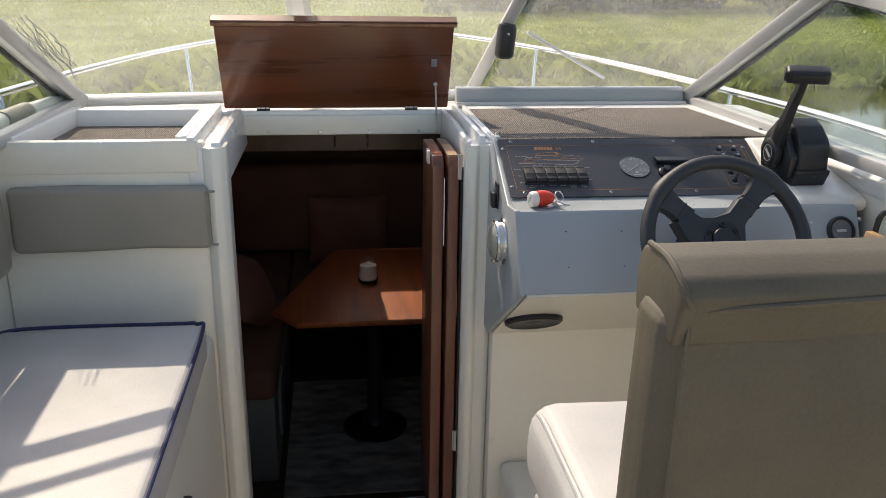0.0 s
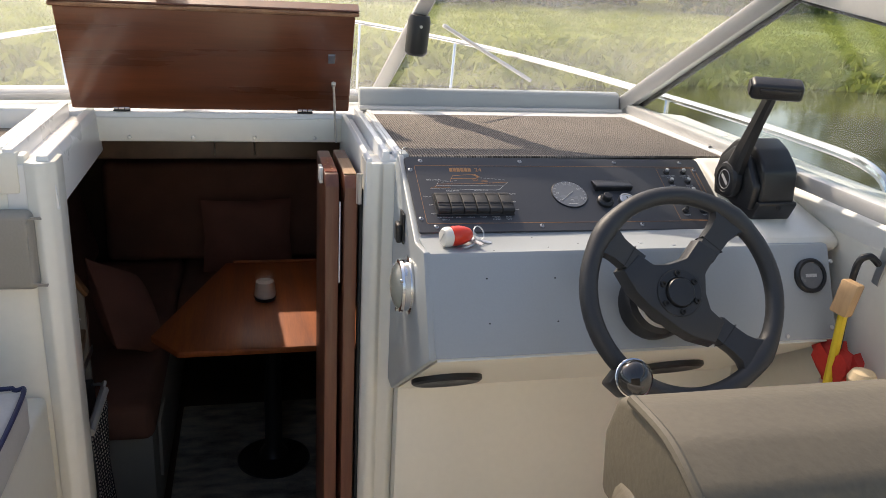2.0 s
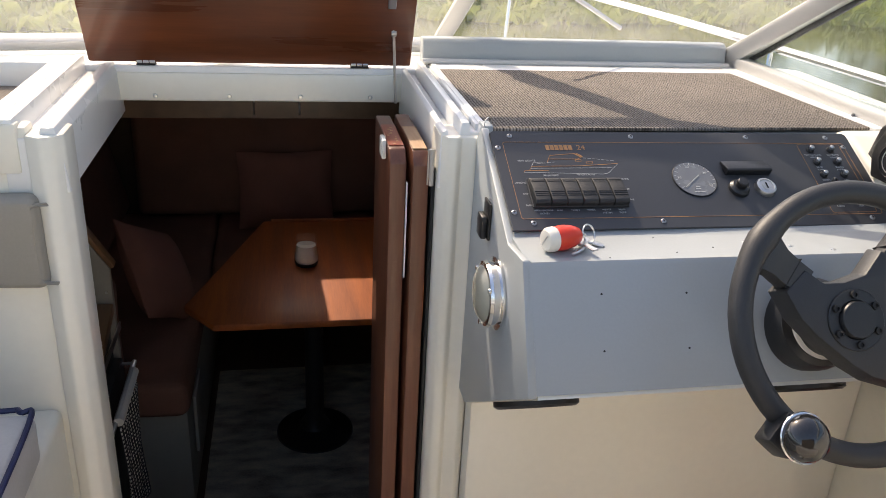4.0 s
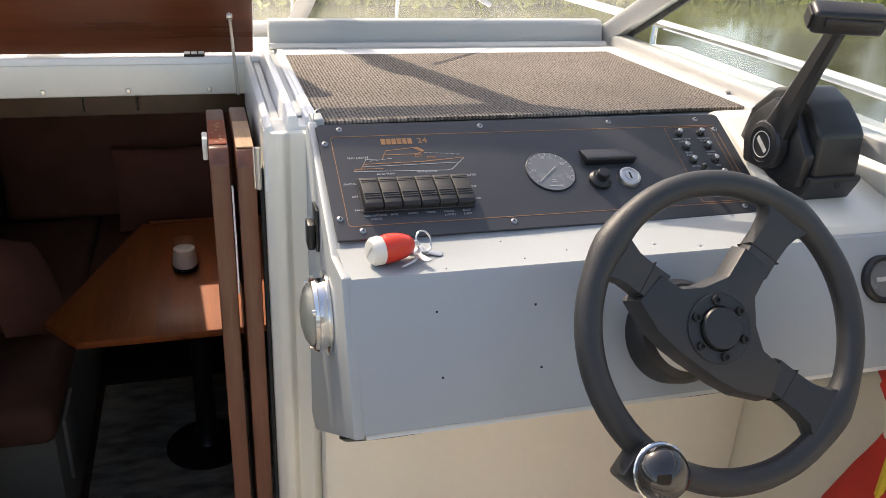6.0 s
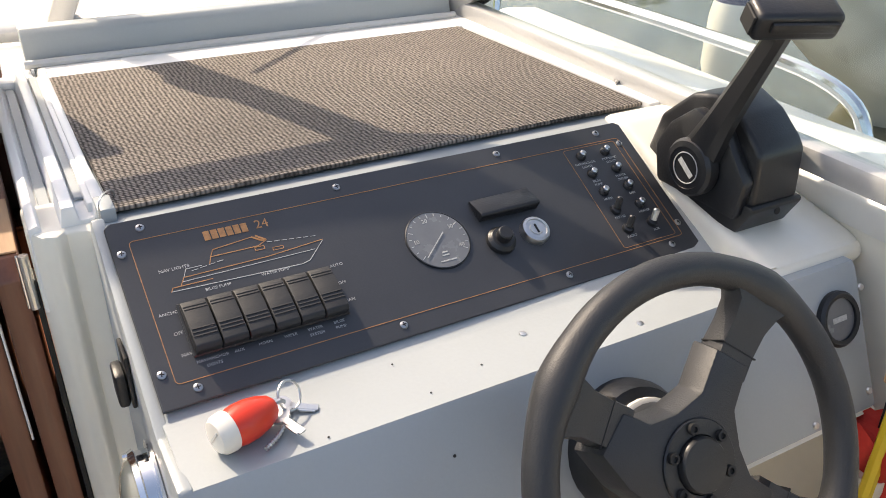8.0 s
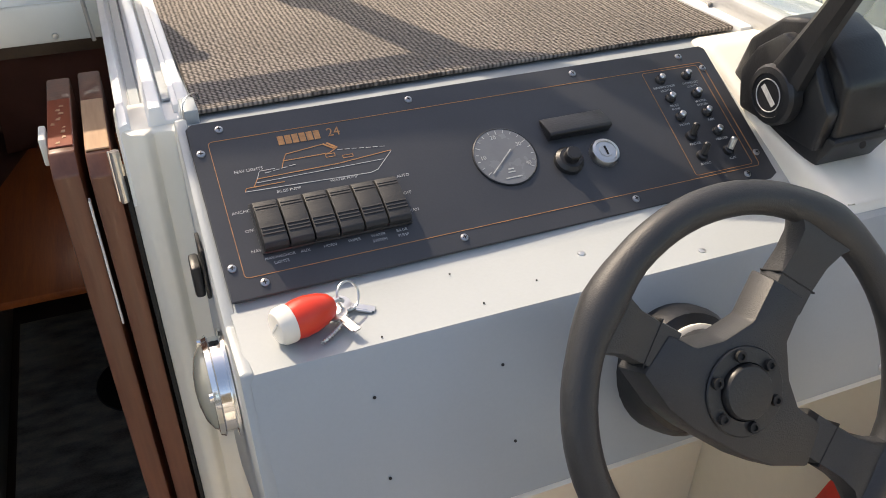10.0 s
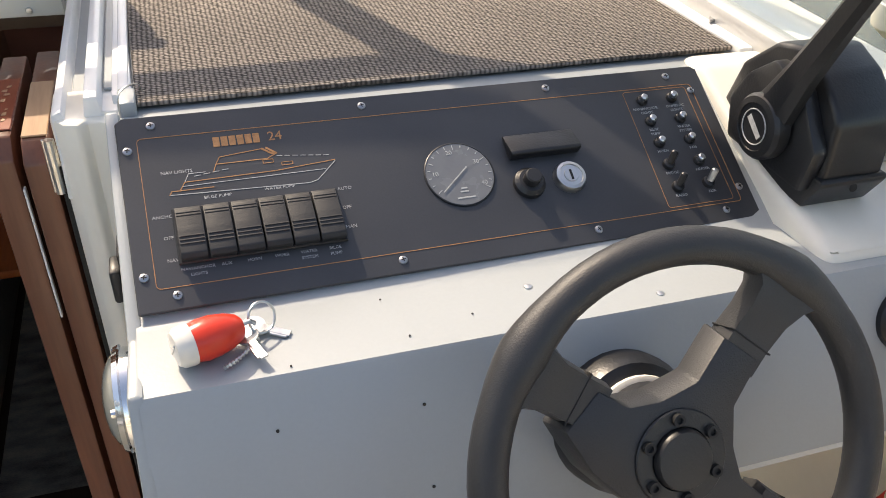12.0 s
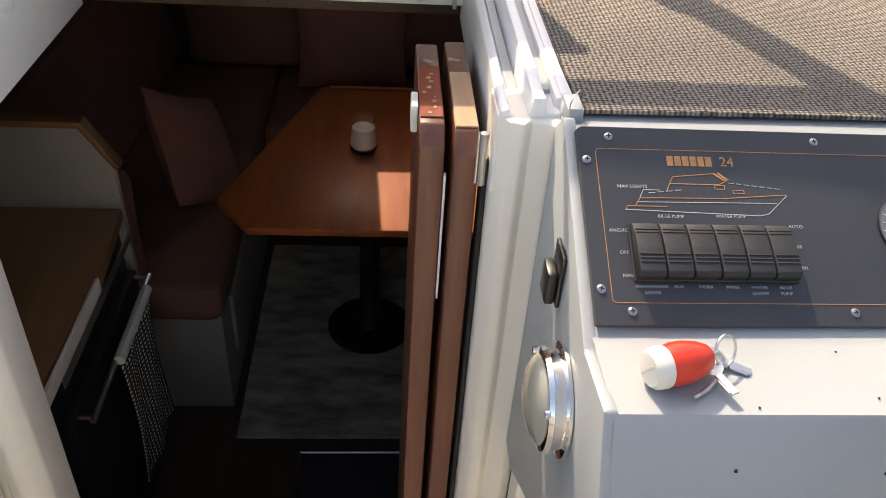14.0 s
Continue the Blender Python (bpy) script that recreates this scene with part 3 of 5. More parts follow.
def leaf(x0, x1, y0, y1, name, label, bare):
    l = part(name, prism([(y0, 0.07), (y0, 1.062), (y0 + 0.018, 1.082), (y1, 1.082), (y1, 0.07)], 'x', x0, x1, 0.003, 2), TEAK_Z, door, label)
    # worn strip stops short; the dark rear colour stands for the coaming's shade
    if bare:
        part("top_edge", rbox(x0 + 0.001, x1 - 0.001, y0 + 0.020, y0 + 0.150, 1.0823, 1.0845, 0.0008, 1), BARE_TOP, l, "bare worn top edge")
    else:
        part("top_edge", rbox(x0 + 0.001, x1 - 0.001, y0 + 0.028, y1 - 0.07, 1.0823, 1.0840, 0.0008, 1), RED_VARNISH, l, "chipped red varnish on the top edge")
        for k in range(9):
            cy, cx = y0 + 0.032 + 0.012 * k + rng.uniform(0, 0.006), rng.uniform(x0 + 0.003, x1 - 0.009)
            w = rng.uniform(0.003, 0.006)
            part("chip", prism([(cx, cy), (cx + w, cy + rng.uniform(-0.002, 0.002)), (cx + w * 1.1, cy + rng.uniform(0.003, 0.007)), (cx + w * 0.3, cy + rng.uniform(0.004, 0.008))], 'z', 1.0841, 1.0846), BARE_TOP, l)
    return l


l2 = leaf(0.566, 0.592, 2.376, 2.62, "leaf", "hinged leaf of the folded door", True)
l1 = leaf(0.530, 0.557, 2.388, 2.61, "leaf", "outer leaf of the folded door", False)
part("strip", rbox(0.5575, 0.560, 2.386, 2.394, 0.86, 1.03, 0.0008, 1), WHITE, l1)
part("catch", rbox(0.522, 0.5295, 2.432, 2.468, 1.055, 1.087, 0.002), OFFWHITE, l1, "small white magnetic catch")
for hz in (1.06, 0.32):
    part("hinge", tube([(0.5945, 2.372, hz - 0.03), (0.5945, 2.372, hz + 0.03)], 0.0045, 10), STEEL, l2, "steel butt hinge")
    part("hinge_leaf", rbox(0.588, 0.6, 2.3725, 2.3755, hz - 0.03, hz + 0.03, 0.0008, 1), STEEL, l2)

# ---- windscreen ----
ws = thing("window_1", "raked aluminium-framed windscreen with panes hazed by dust and glare", "windscreen", kind="structure")
BR, TR = Vector((1.372, 2.905, 1.140)), Vector((1.468, 2.36, 1.485))
BL, TL = Vector((-0.405, 2.905, 1.140)), Vector((-0.505, 2.36, 1.485))
M_R0, M_R1 = Vector((0.722, 3.066, 1.13)), Vector((0.848, 2.745, 1.515))
M_L0, M_L1 = Vector((0.235, 3.07, 1.13)), Vector((0.203, 2.745, 1.515))


def bar(a, b, w, d, name, mat, parent, up=(0, -0.55, 0.83), label=""):
    a, b = Vector(a), Vector(b)
    z = (b - a).normalized()
    n = Vector(up)
    x = z.cross(n).normalized()
    n = x.cross(z).normalized()
    m = Matrix((( x.x, n.x, z.x, 0), (x.y, n.y, z.y, 0), (x.z, n.z, z.z, 0), (0, 0, 0, 1)))
    b2 = rbox(-w / 2, w / 2, -d / 2, d / 2, 0, (b - a).length, min(w, d) * 0.2, 2, Matrix.Translation(a) @ m)
    return part(name, b2, mat, parent, label)


def pane(pts, name, mat, parent, thick=0.005):
    b = bm_new()
    vs = [Vector(p) for p in pts]
    nrm = (vs[1] - vs[0]).cross(vs[2] - vs[0]).normalized() * thick
    A = [b.verts.new(p) for p in vs]
    B = [b.verts.new(p + nrm) for p in vs]
    b.faces.new(A)
    b.faces.new(B[::-1])
    for k in range(len(A)):
        b.faces.new((A[k], A[(k + 1) % len(A)], B[(k + 1) % len(A)], B[k]))
    o = part(name, b, mat, parent, smooth=0)
    o.visible_shadow = False
    return o


for a, b in ((BR, TR), (BL, TL)):
    bar(a, b, 0.058, 0.04, "corner_post", ALU, ws)
    bar(a + Vector((0, -0.018, 0.012)), b + Vector((0, -0.018, 0.012)), 0.004, 0.006, "groove", GASKET, ws)
    side = 1 if a.x > 0 else -1
    bar(a + Vector((side * 0.022, -0.02, 0)), b + Vector((side * 0.022, -0.02, 0)), 0.012, 0.03, "gasket", GASKET, ws)
for a, b in ((M_R0, M_R1), (M_L0, M_L1)):
    bar(a, b, 0.060, 0.035, "mullion", ALU, ws)
    bar(a + Vector((0, -0.017, 0.012)), b + Vector((0, -0.017, 0.012)), 0.012, 0.012, "mullion_trim", WHITE, ws)
for a, b in ((TL, M_L1), (M_L1, M_R1), (M_R1, TR)):
    bar(a, b, 0.045, 0.035, "top_rail", ALU, ws)
    # unseen flap added above the rail to widen its shadow on the carpet
    lift = Vector((0, -0.052, 0.058))
    bar(a + lift, b + lift, 0.105, 0.02, "shadow_flap", WHITE, ws, (0, -0.74, 0.67))
for a, b in ((BL, M_L0), (M_L0, M_R0), (M_R0, BR)):
    bar(a, b, 0.03, 0.025, "bottom_rail", ALU, ws)
pane([BL, M_L0, M_L1, TL], "pane", GLASS_DUST_GLARE, ws)
pane([M_L0, M_R0, M_R1, M_L1], "pane", GLASS_DUST_GLARE, ws)
pane([M_R0, BR, TR, M_R1], "pane", GLASS, ws)
for side in (1, -1):
    w = thing("window_2" if side > 0 else "window_3", "aluminium-framed side window with clear pane", "side window", kind="structure")
    B0, T0 = (BR, TR) if side > 0 else (BL, TL)
    A0 = Vector((B0.x + side * 0.07, 0.35, 1.125))
    A1 = Vector((T0.x + side * 0.02, 0.62, 1.30))
    bar(B0, A0, 0.035, 0.03, "bottom_rail", ALU, w, (0, 0, 1))
    bar(T0 + Vector((0, 0.03, 0)), A1, 0.035, 0.062, "top_rail", ALU, w, (0, 0, 1))
    part("top_tube", tube([T0 + Vector((0, 0.03, 0.046)), A1 + Vector((0, 0, 0.046))], 0.017, 12), WHITE, w)
    bar(T0 + Vector((0, 0, -0.036)), A1 + Vector((0, 0, -0.036)), 0.012, 0.010, "gasket", GASKET, w, (0, 0, 1))
    bar(A0, A1, 0.035, 0.03, "aft_post", ALU, w, (0, -1, 0))
    pane([B0, A0, A1, T0], "pane", SIDE_GLASS, w)
    part("grab_rail", tube(smooth_path([T0 + Vector((side * 0.03, -0.1, 0.085)), T0 + Vector((side * 0.04, -0.6, 0.075)), A1 + Vector((side * 0.02, 0, 0.08))]), 0.011, 10), CHROME, w)

# bow rail round the foredeck
rail = thing("bow_rail", "polished steel guard rail round the foredeck", "guard rail", kind="structure")
half = [(1.71, 2.24, 0.87), (1.71, 2.26, 1.03), (1.71, 2.34, 1.105), (1.70, 2.60, 1.12), (1.66, 3.2, 1.12), (1.56, 4.0, 1.12), (1.37, 4.85, 1.12), (1.02, 5.8, 1.12), (0.47, 6.7, 1.13)]
part("rail", tube(smooth_path(half + [(mirror_x(x), y, z) for x, y, z in half[-2::-1]], 6), 0.0115, 10), CHROME, rail)
for x, y, z in (half[4], half[6], half[7]):
    for xx in (x, mirror_x(x)):
        part("stanchion", tube([(xx, y, z), (CL + (xx - CL) * 0.95, y - 0.10, sheer(y))], 0.008, 8), CHROME, rail)

# wiper arm outside the starboard pane
single("wiper", tube([(1.118, 2.945, 1.197), (0.86, 2.885, 1.335)], 0.005, 6), STEEL, "grey windscreen wiper arm on the pane", "wiper")
# dark cylinder fixture on the mullion
mf = thing("mullion_speaker", "small black cylindrical fixture hung on the windscreen mullion", "fixture")
part("body", lathe([(0.020, -0.047), (0.0255, -0.041), (0.026, 0.03), (0.022, 0.042), (0.008, 0.045)], pose(0.789, 2.845, 1.315, 4, 4, 0) @ Matrix.Scale(1.06, 4)), BLACK, mf)
part("bracket", tube([(0.789, 2.845, 1.354), (0.803, 2.868, 1.384)], 0.008, 8), BLACK, mf)
part("emblem", lathe([(0.004, 0), (0.003, 0.002)], pose(0.791, 2.8165, 1.334, 90, 0, 0), 10), STEEL, mf)

# pale scuff marks and cracks on the port windscreen pane
u_ax, v_ax = (M_L0 - BL), (TL - BL)
for k in range(16):
    a0, c0 = 0.02 + 0.12 * rng.random(), 0.18 + 0.25 * rng.random()
    pts = []
    for s in range(7):
        a0 += rng.uniform(-0.008, 0.014)
        c0 += rng.uniform(0.02, 0.07)
        pts.append(BL + u_ax * a0 + v_ax * c0 + Vector((0.03 * c0, -0.006, -0.004)))
    part("scuff", tube(pts, 0.0007 + 0.0009 * rng.random(), 5), PRINT, ws)


# ---- starboard dash ----
dash = thing("dashboard", "pale grey moulded dashboard with a carpeted top", "dashboard", kind="structure")
DX0, DX1 = 0.664, 1.392
S1 = Vector((0.694, 2.291, 1.132))
PU = Vector((0.531, 0.013, -0.007)).normalized()
PV = Vector((0.0025, -0.1445, -0.081)).normalized()
PN = PU.cross(-PV).normalized()
PV = -(PN.cross(PU)).normalized()
PANEL = Matrix(((PU.x, -PV.x, PN.x, S1.x), (PU.y, -PV.y, PN.y, S1.y), (PU.z, -PV.z, PN.z, S1.z), (0, 0, 0, 1)))
# local panel space: x across, y up the slope (minus v), z out of the plate
shelf = [(2.88, 1.124), (2.345, 1.121), (2.307, 1.1325), (2.130, 1.0425), (2.118, 1.0440), (2.046, 1.042), (2.040, 1.036), (1.970, 0.893), (2.293, 0.670), (2.32, 0.66), (2.32, 1.0), (2.88, 1.08)]
b = prism(shelf, 'x', DX0, DX1)
for v in b.verts:
    if v.co.x > 1.0 and 1.025 < v.co.z and 2.11 < v.co.y < 2.33:
        v.co += Vector((0, 0.0095, -0.0165 if v.co.z > 1.08 else -0.0075))
    elif 1.025 < v.co.z and 2.118 < v.co.y < 2.33:
        v.co.z -= 0.0015
part("dash_body", b, GREY, dash)
# cream underside set under the grey face
part("underside", prism([(1.974, 0.8925), (2.299, 0.668), (2.299, 0.660), (1.968, 0.8885)], 'x', DX0 + 0.006, DX1), CREAM, dash)
part("left_cheek", prism([(2.335, 1.122), (2.312, 1.142), (2.118, 1.036), (2.046, 1.045), (1.966, 0.892), (2.296, 0.664), (2.34, 0.664)], 'x', DX0 - 0.008, DX0 + 0.004, 0.003), GREY, dash)
part("throttle_ledge", prism([(2.36, 1.126), (2.32, 1.132), (2.20, 1.082), (2.075, 1.056), (2.052, 1.044), (2.06, 1.02), (2.36, 1.0)], 'x', 1.276, RW + 0.002, 0.014, 3), CREAM, dash)
part("deck_margin", rbox(0.668, RW, 2.795, 2.885, 1.118, 1.130, 0.004), WHITE, dash)
part("deck_edge", prism([(1.352, 2.35), (1.43, 2.35), (1.43, 2.88), (1.325, 2.88)], 'z', 1.115, 1.131, 0.003), WHITE, dash)
part("deck_edge", prism([(0.660, 2.37), (0.679, 2.37), (0.668, 2.80), (0.660, 2.80)], 'z', 1.115, 1.132, 0.002), WHITE, dash)
part("upstand", prism([(2.862, 1.124), (2.872, 1.170), (2.880, 1.178), (2.905, 1.178), (2.905, 1.124)], 'x', 0.655, 1.345, 0.003), GREY, dash)
part("upstand_bead", tube([(0.652, 2.852, 1.134), (1.346, 2.852, 1.134)], 0.006, 8), ALU, dash)

part("deck_tab", prism([(1.358, 2.426), (1.370, 2.430), (1.376, 2.444), (1.366, 2.440)], 'z', 1.1315, 1.1360, 0.001, 1), SCREW, dash, "small bent metal tab")
carpet = single("carpet", prism([(0.682, 2.352), (1.350, 2.360), (1.322, 2.796), (0.670, 2.796)], 'z', 1.1245, 1.1300, 0.002), CARPET, "brown-grey ribbed cord carpet on the dashboard top", "carpet", kind="structure")

# ---- instrument panel ----
ip = thing("instrument_panel", "black instrument panel with orange lining screwed to the dash", "instrument panel")
plate = prism([(-0.030, -0.178), (0.560, -0.178), (0.572, -0.172), (0.572, 0.006), (0.566, 0.011), (-0.024, 0.011), (-0.030, 0.006)], 'z', 0.0005, 0.004, 0.001, 1)
part("plate", moved(plate, PANEL), BLACK_PLATE, ip)
PT = 0.0041


def line(p, q, w, name, mat, parent=ip, h=0.0003):
    p, q = Vector((*p, 0)), Vector((*q, 0))
    d = q - p
    a = math.atan2(d.y, d.x)
    bmx = bm_new()
    box(bmx, 0, d.length, -w / 2, w / 2, 0, h)
    return part(name, moved(bmx, PANEL @ Matrix.Translation((p.x, p.y, PT)) @ Matrix.Rotation(a, 4, 'Z')), mat, parent)


def rounded(x0, x1, y0, y1, r):
    pts = []
    for cx, cy, a0 in ((x1 - r, y1 - r, 0), (x0 + r, y1 - r, 90), (x0 + r, y0 + r, 180), (x1 - r, y0 + r, 270)):
        for k in range(5):
            a = radians(a0 + 22.5 * k)
            pts.append((cx + r * math.cos(a), cy + r * math.sin(a)))
    return pts


def outline(pts, w, name, mat, closed=True):
    bmx = bm_new()
    n = len(pts)
    for k in range(n if closed else n - 1):
        p, q = Vector((*pts[k], 0)), Vector((*pts[(k + 1) % n], 0))
        d = q - p
        box(bmx, -w * 0.3, d.length + w * 0.3, -w / 2, w / 2, 0, 0.0003, Matrix.Translation((p.x, p.y, PT)) @ Matrix.Rotation(math.atan2(d.y, d.x), 4, 'Z'))
    return part(name, moved(bmx, PANEL), mat, ip)


outline(rounded(-0.0134, 0.556, -0.158, -0.0125, 0.004), 0.00065, "orange_border", PRINT_ORANGE)
outline(rounded(0.472, 0.548, -0.1545, -0.0155, 0.003), 0.0005, "switch_border", PRINT_ORANGE)
# title as plain blocks and the number
for k in range(6):
    x = 0.0507 + 0.0071 * k
    bmx = bm_new()
    box(bmx, x, x + 0.0058, -0.0285, -0.0185, PT, PT + 0.0004)
    part("name_block", moved(bmx, PANEL), PRINT_ORANGE, ip)
part("title_number", text_bm("24", 0.0135, PANEL @ Matrix.Translation((0.106, -0.0235, PT)), 0.0003), PRINT_ORANGE, ip)
# line drawing of a cruiser
outline([(0.0075, -0.0725), (0.0095, -0.0690), (0.0450, -0.0690)], 0.0008, "drawing_line", PRINT_ORANGE, False)
outline([(0.0075, -0.0725), (0.128, -0.0765), (0.136, -0.0745), (0.1555, -0.0565)], 0.0007, "drawing_line", PRINT, False)
outline([(0.0165, -0.069), (0.0215, -0.0610), (0.100, -0.0600), (0.1555, -0.0555)], 0.0008, "drawing_line", PRINT_ORANGE, False)
outline([(0.0195, -0.0650), (0.145, -0.0640)], 0.0006, "drawing_line", PRINT, False)
outline([(0.0215, -0.061), (0.0255, -0.0530), (0.040, -0.0530)], 0.0006, "drawing_line", PRINT, False)
outline([(0.0470, -0.0535), (0.0500, -0.0465), (0.095, -0.0465), (0.103, -0.0425), (0.092, -0.0355), (0.054, -0.0395), (0.050, -0.0465)], 0.0008, "drawing_line", PRINT_ORANGE, False)
outline([(0.092, -0.0355), (0.1, -0.0415), (0.104, -0.0415), (0.096, -0.0350)], 0.0018, "drawing_line", PRINT_ORANGE, False)
outline([(0.091, -0.0475), (0.100, -0.0475), (0.100, -0.0510), (0.091, -0.0510)], 0.0006, "drawing_line", PRINT_ORANGE)
outline([(0.107, -0.0520), (0.117, -0.0520), (0.117, -0.0550), (0.107, -0.0550)], 0.0006, "drawing_line", PRINT_ORANGE)
for k in range(7):
    line((0.104 + 0.007 * k, -0.0445 - 0.0008 * k), (0.109 + 0.007 * k, -0.0450 - 0.0008 * k), 0.0006, "drawing_line", PRINT)
for k in range(4):
    line((0.030 + 0.008 * k, -0.0560 + 0.001 * k), (0.036 + 0.008 * k, -0.0556 + 0.001 * k), 0.0006, "drawing_line", PRINT)


def label(words, u, v, size=0.0042, align='CENTER'):
    return part("lettering", text_bm(words, size, PANEL @ Matrix.Translation((u, -v, PT)), 0.0002, align, 1.05), PRINT, ip)


label("NAV LIGHTS", 0.016, 0.0500, 0.0046)
label("BILGE PUMP", 0.047, 0.0785, 0.0042)
label("WATER PUMP", 0.101, 0.0775, 0.0042)
label("ANCHOR", 0.0005, 0.0925, 0.0045)
label("OFF", 0.0015, 0.113, 0.0045)
label("NAV", 0.0025, 0.134, 0.0045)
label("AUTO", 0.158, 0.0865, 0.0045)
label("OFF", 0.156, 0.106, 0.0045)
label("MAN", 0.156, 0.1255, 0.0045)
for k, w in enumerate((("NAV/ANCHOR", "LIGHTS"), ("AUX",), ("HORN",), ("WIPER",), ("WATER", "SYSTEM"), ("BILGE", "PUMP"))):
    for j, q in enumerate(w):
        label(q, 0.0215 + 0.0232 * k, 0.1435 + 0.0055 * j, 0.0040)
# six rocker switches
part("rocker_frame", moved(rbox(0.0065, 0.150, -0.1395, -0.0865, PT, PT + 0.003, 0.001, 1), PANEL), BLACK, ip)
rocker_prof = [(-0.1380, 0.002), (-0.1390, 0.0145), (-0.1355, 0.0180), (-0.125, 0.0178), (-0.113, 0.0168), (-0.100, 0.0148), (-0.0915, 0.0122), (-0.0880, 0.0095), (-0.0875, 0.002)]
for k in range(6):
    x0 = 0.0090 + 0.0234 * k
    sw = part("rocker_switch", moved(prism(rocker_prof, 'x', x0, x0 + 0.0220, 0.0012, 2), PANEL), ROCKER, ip, "black rocker switch with ribs")
    for j in range(3):
        part("rib", moved(tube([(x0 + 0.001, -0.1195 - 0.0036 * j, 0.0175 + 0.0002 * j), (x0 + 0.021, -0.1195 - 0.0036 * j, 0.0175 + 0.0002 * j)], 0.0008, 6), PANEL), ROCKER, sw)
    for j in range(2):
        part("rib", moved(tube([(x0 + 0.001, -0.0985 + 0.0032 * j, 0.0145 - 0.0010 * j), (x0 + 0.021, -0.0985 + 0.0032 * j, 0.0145 - 0.0010 * j)], 0.0006, 6), PANEL), ROCKER, sw)
# tachometer
DC = (0.269, -0.0875)
dial = part("tachometer", lathe([(0.0345, 0), (0.0345, 0.0025), (0.0335, 0.003), (0.0328, 0.0012)], PANEL @ Matrix.Translation((*DC, PT - 0.001)), 48), BLACK, ip, "round tachometer")
part("dial_face", lathe([(0.0332, 0), (0.0332, 0.0015)], PANEL @ Matrix.Translation((*DC, PT)), 48), DIALFACE, dial)
bmx = bm_new()
for k in range(17):
    a = radians(215 - 250 * k / 16)
    r0, r1 = (0.0285 if k % 4 else 0.0265), 0.0315
    box(bmx, r0, r1, -0.0004, 0.0004, 0.0016, 0.0019, Matrix.Rotation(a, 4, 'Z'))
part("tick_marks", moved(bmx, PANEL @ Matrix.Translation((*DC, PT))), PRINT, dial)
for words, x, y in (("10", -0.024, 0.002), ("20", -0.005, 0.0235), ("30", 0.0195, 0.011), ("40", 0.0215, -0.0125)):
    part("numeral", text_bm(words, 0.0066, PANEL @ Matrix.Translation((DC[0] + x, DC[1] + y, PT + 0.0017)), 0.0002), PRINT, dial)
part("needle", moved(prism([(-0.0205, -0.0182), (0.0085, 0.0058), (0.0078, 0.0068), (-0.0210, -0.0174)], 'z', 0.0022, 0.0028), PANEL @ Matrix.Translation((*DC, PT))), PRINT, dial)
bmx = bm_new()
box(bmx, -0.003, 0.003, -0.0165, -0.0150, 0.0016, 0.0019)
box(bmx, -0.0045, 0.0035, -0.0200, -0.0186, 0.0016, 0.0019)
box(bmx, -0.009, 0.009, -0.0265, -0.0250, 0.0016, 0.0019)
part("maker_mark", moved(bmx, PANEL @ Matrix.Translation((*DC, PT))), PRINT, dial)
# hour display, push button, ignition lock
disp = part("display_hood", moved(prism([(-0.0795, 0.004), (-0.0795, 0.0150), (-0.0765, 0.0160), (-0.053, 0.0070), (-0.053, 0.004)], 'x', 0.3225, 0.3975, 0.0012), PANEL), BLACK, ip, "black hooded display")
part("push_button", lathe([(0.0160, 0), (0.0155, 0.005), (0.0120, 0.0085), (0.0085, 0.0090), (0.0082, 0.017), (0.0070, 0.0185), (0.001, 0.0187)], PANEL @ Matrix.Translation((0.3345, -0.1075, PT))), BLACK, ip, "black push button")
lock = part("ignition_lock", lathe([(0.0165, 0), (0.0165, 0.004), (0.0150, 0.0075), (0.0120, 0.0082), (0.0115, 0.0068), (0.0075, 0.0068), (0.0070, 0.0080), (0.001, 0.0080)], PANEL @ Matrix.Translation((0.3775, -0.1070, PT))), STEEL, ip, "round steel ignition lock")
part("keyhole", moved(rbox(-0.0012, 0.0012, -0.0055, 0.0055, 0.0080, 0.0086, 0.0004, 1), PANEL @ Matrix.Translation((0.3775, -0.1070, PT))), GASKET, lock)
names = ((("NAV/ANCHOR", "LIGHTS"), ("BILGE", "PUMP"), ("HORN",), ("FRIDGE",), ("RADIO",)), (("DOMESTIC", "LIGHTS"), ("WATER", "SYSTEM"), ("FAN",), ("HEATER",), ("AUX",)))
for c, u in enumerate((0.4905, 0.5265)):
    for r in range(5):
        v = 0.028 + 0.0262 * r
        toggle = r > 2 and not (c == 1 and r == 3)
        t = part("breaker_button", lathe([(0.0062, 0), (0.0058, 0.003), (0.0045, 0.0045), (0.0042, 0.0045)] if not toggle else [(0.0066, 0), (0.006, 0.004), (0.0045, 0.005)], PANEL @ Matrix.Translation((u, -v, PT)), 16), BLACK, ip)
        tip = PANEL @ Matrix.Translation((u, -v, PT + 0.0045)) @ (pose(0, 0, 0, -30, 18, 0) if toggle else Matrix())
        part("button_tip", lathe([(0.0036, 0), (0.0038, 0.004 if not toggle else 0.012), (0.0025, 0.0052 if not toggle else 0.0135)], tip, 14), STEEL if c == 1 or not toggle else BLACK, t)
        for j, q in enumerate(names[c][r]):
            label(q, u + 0.001, v + 0.0098 + 0.0050 * j, 0.0042)
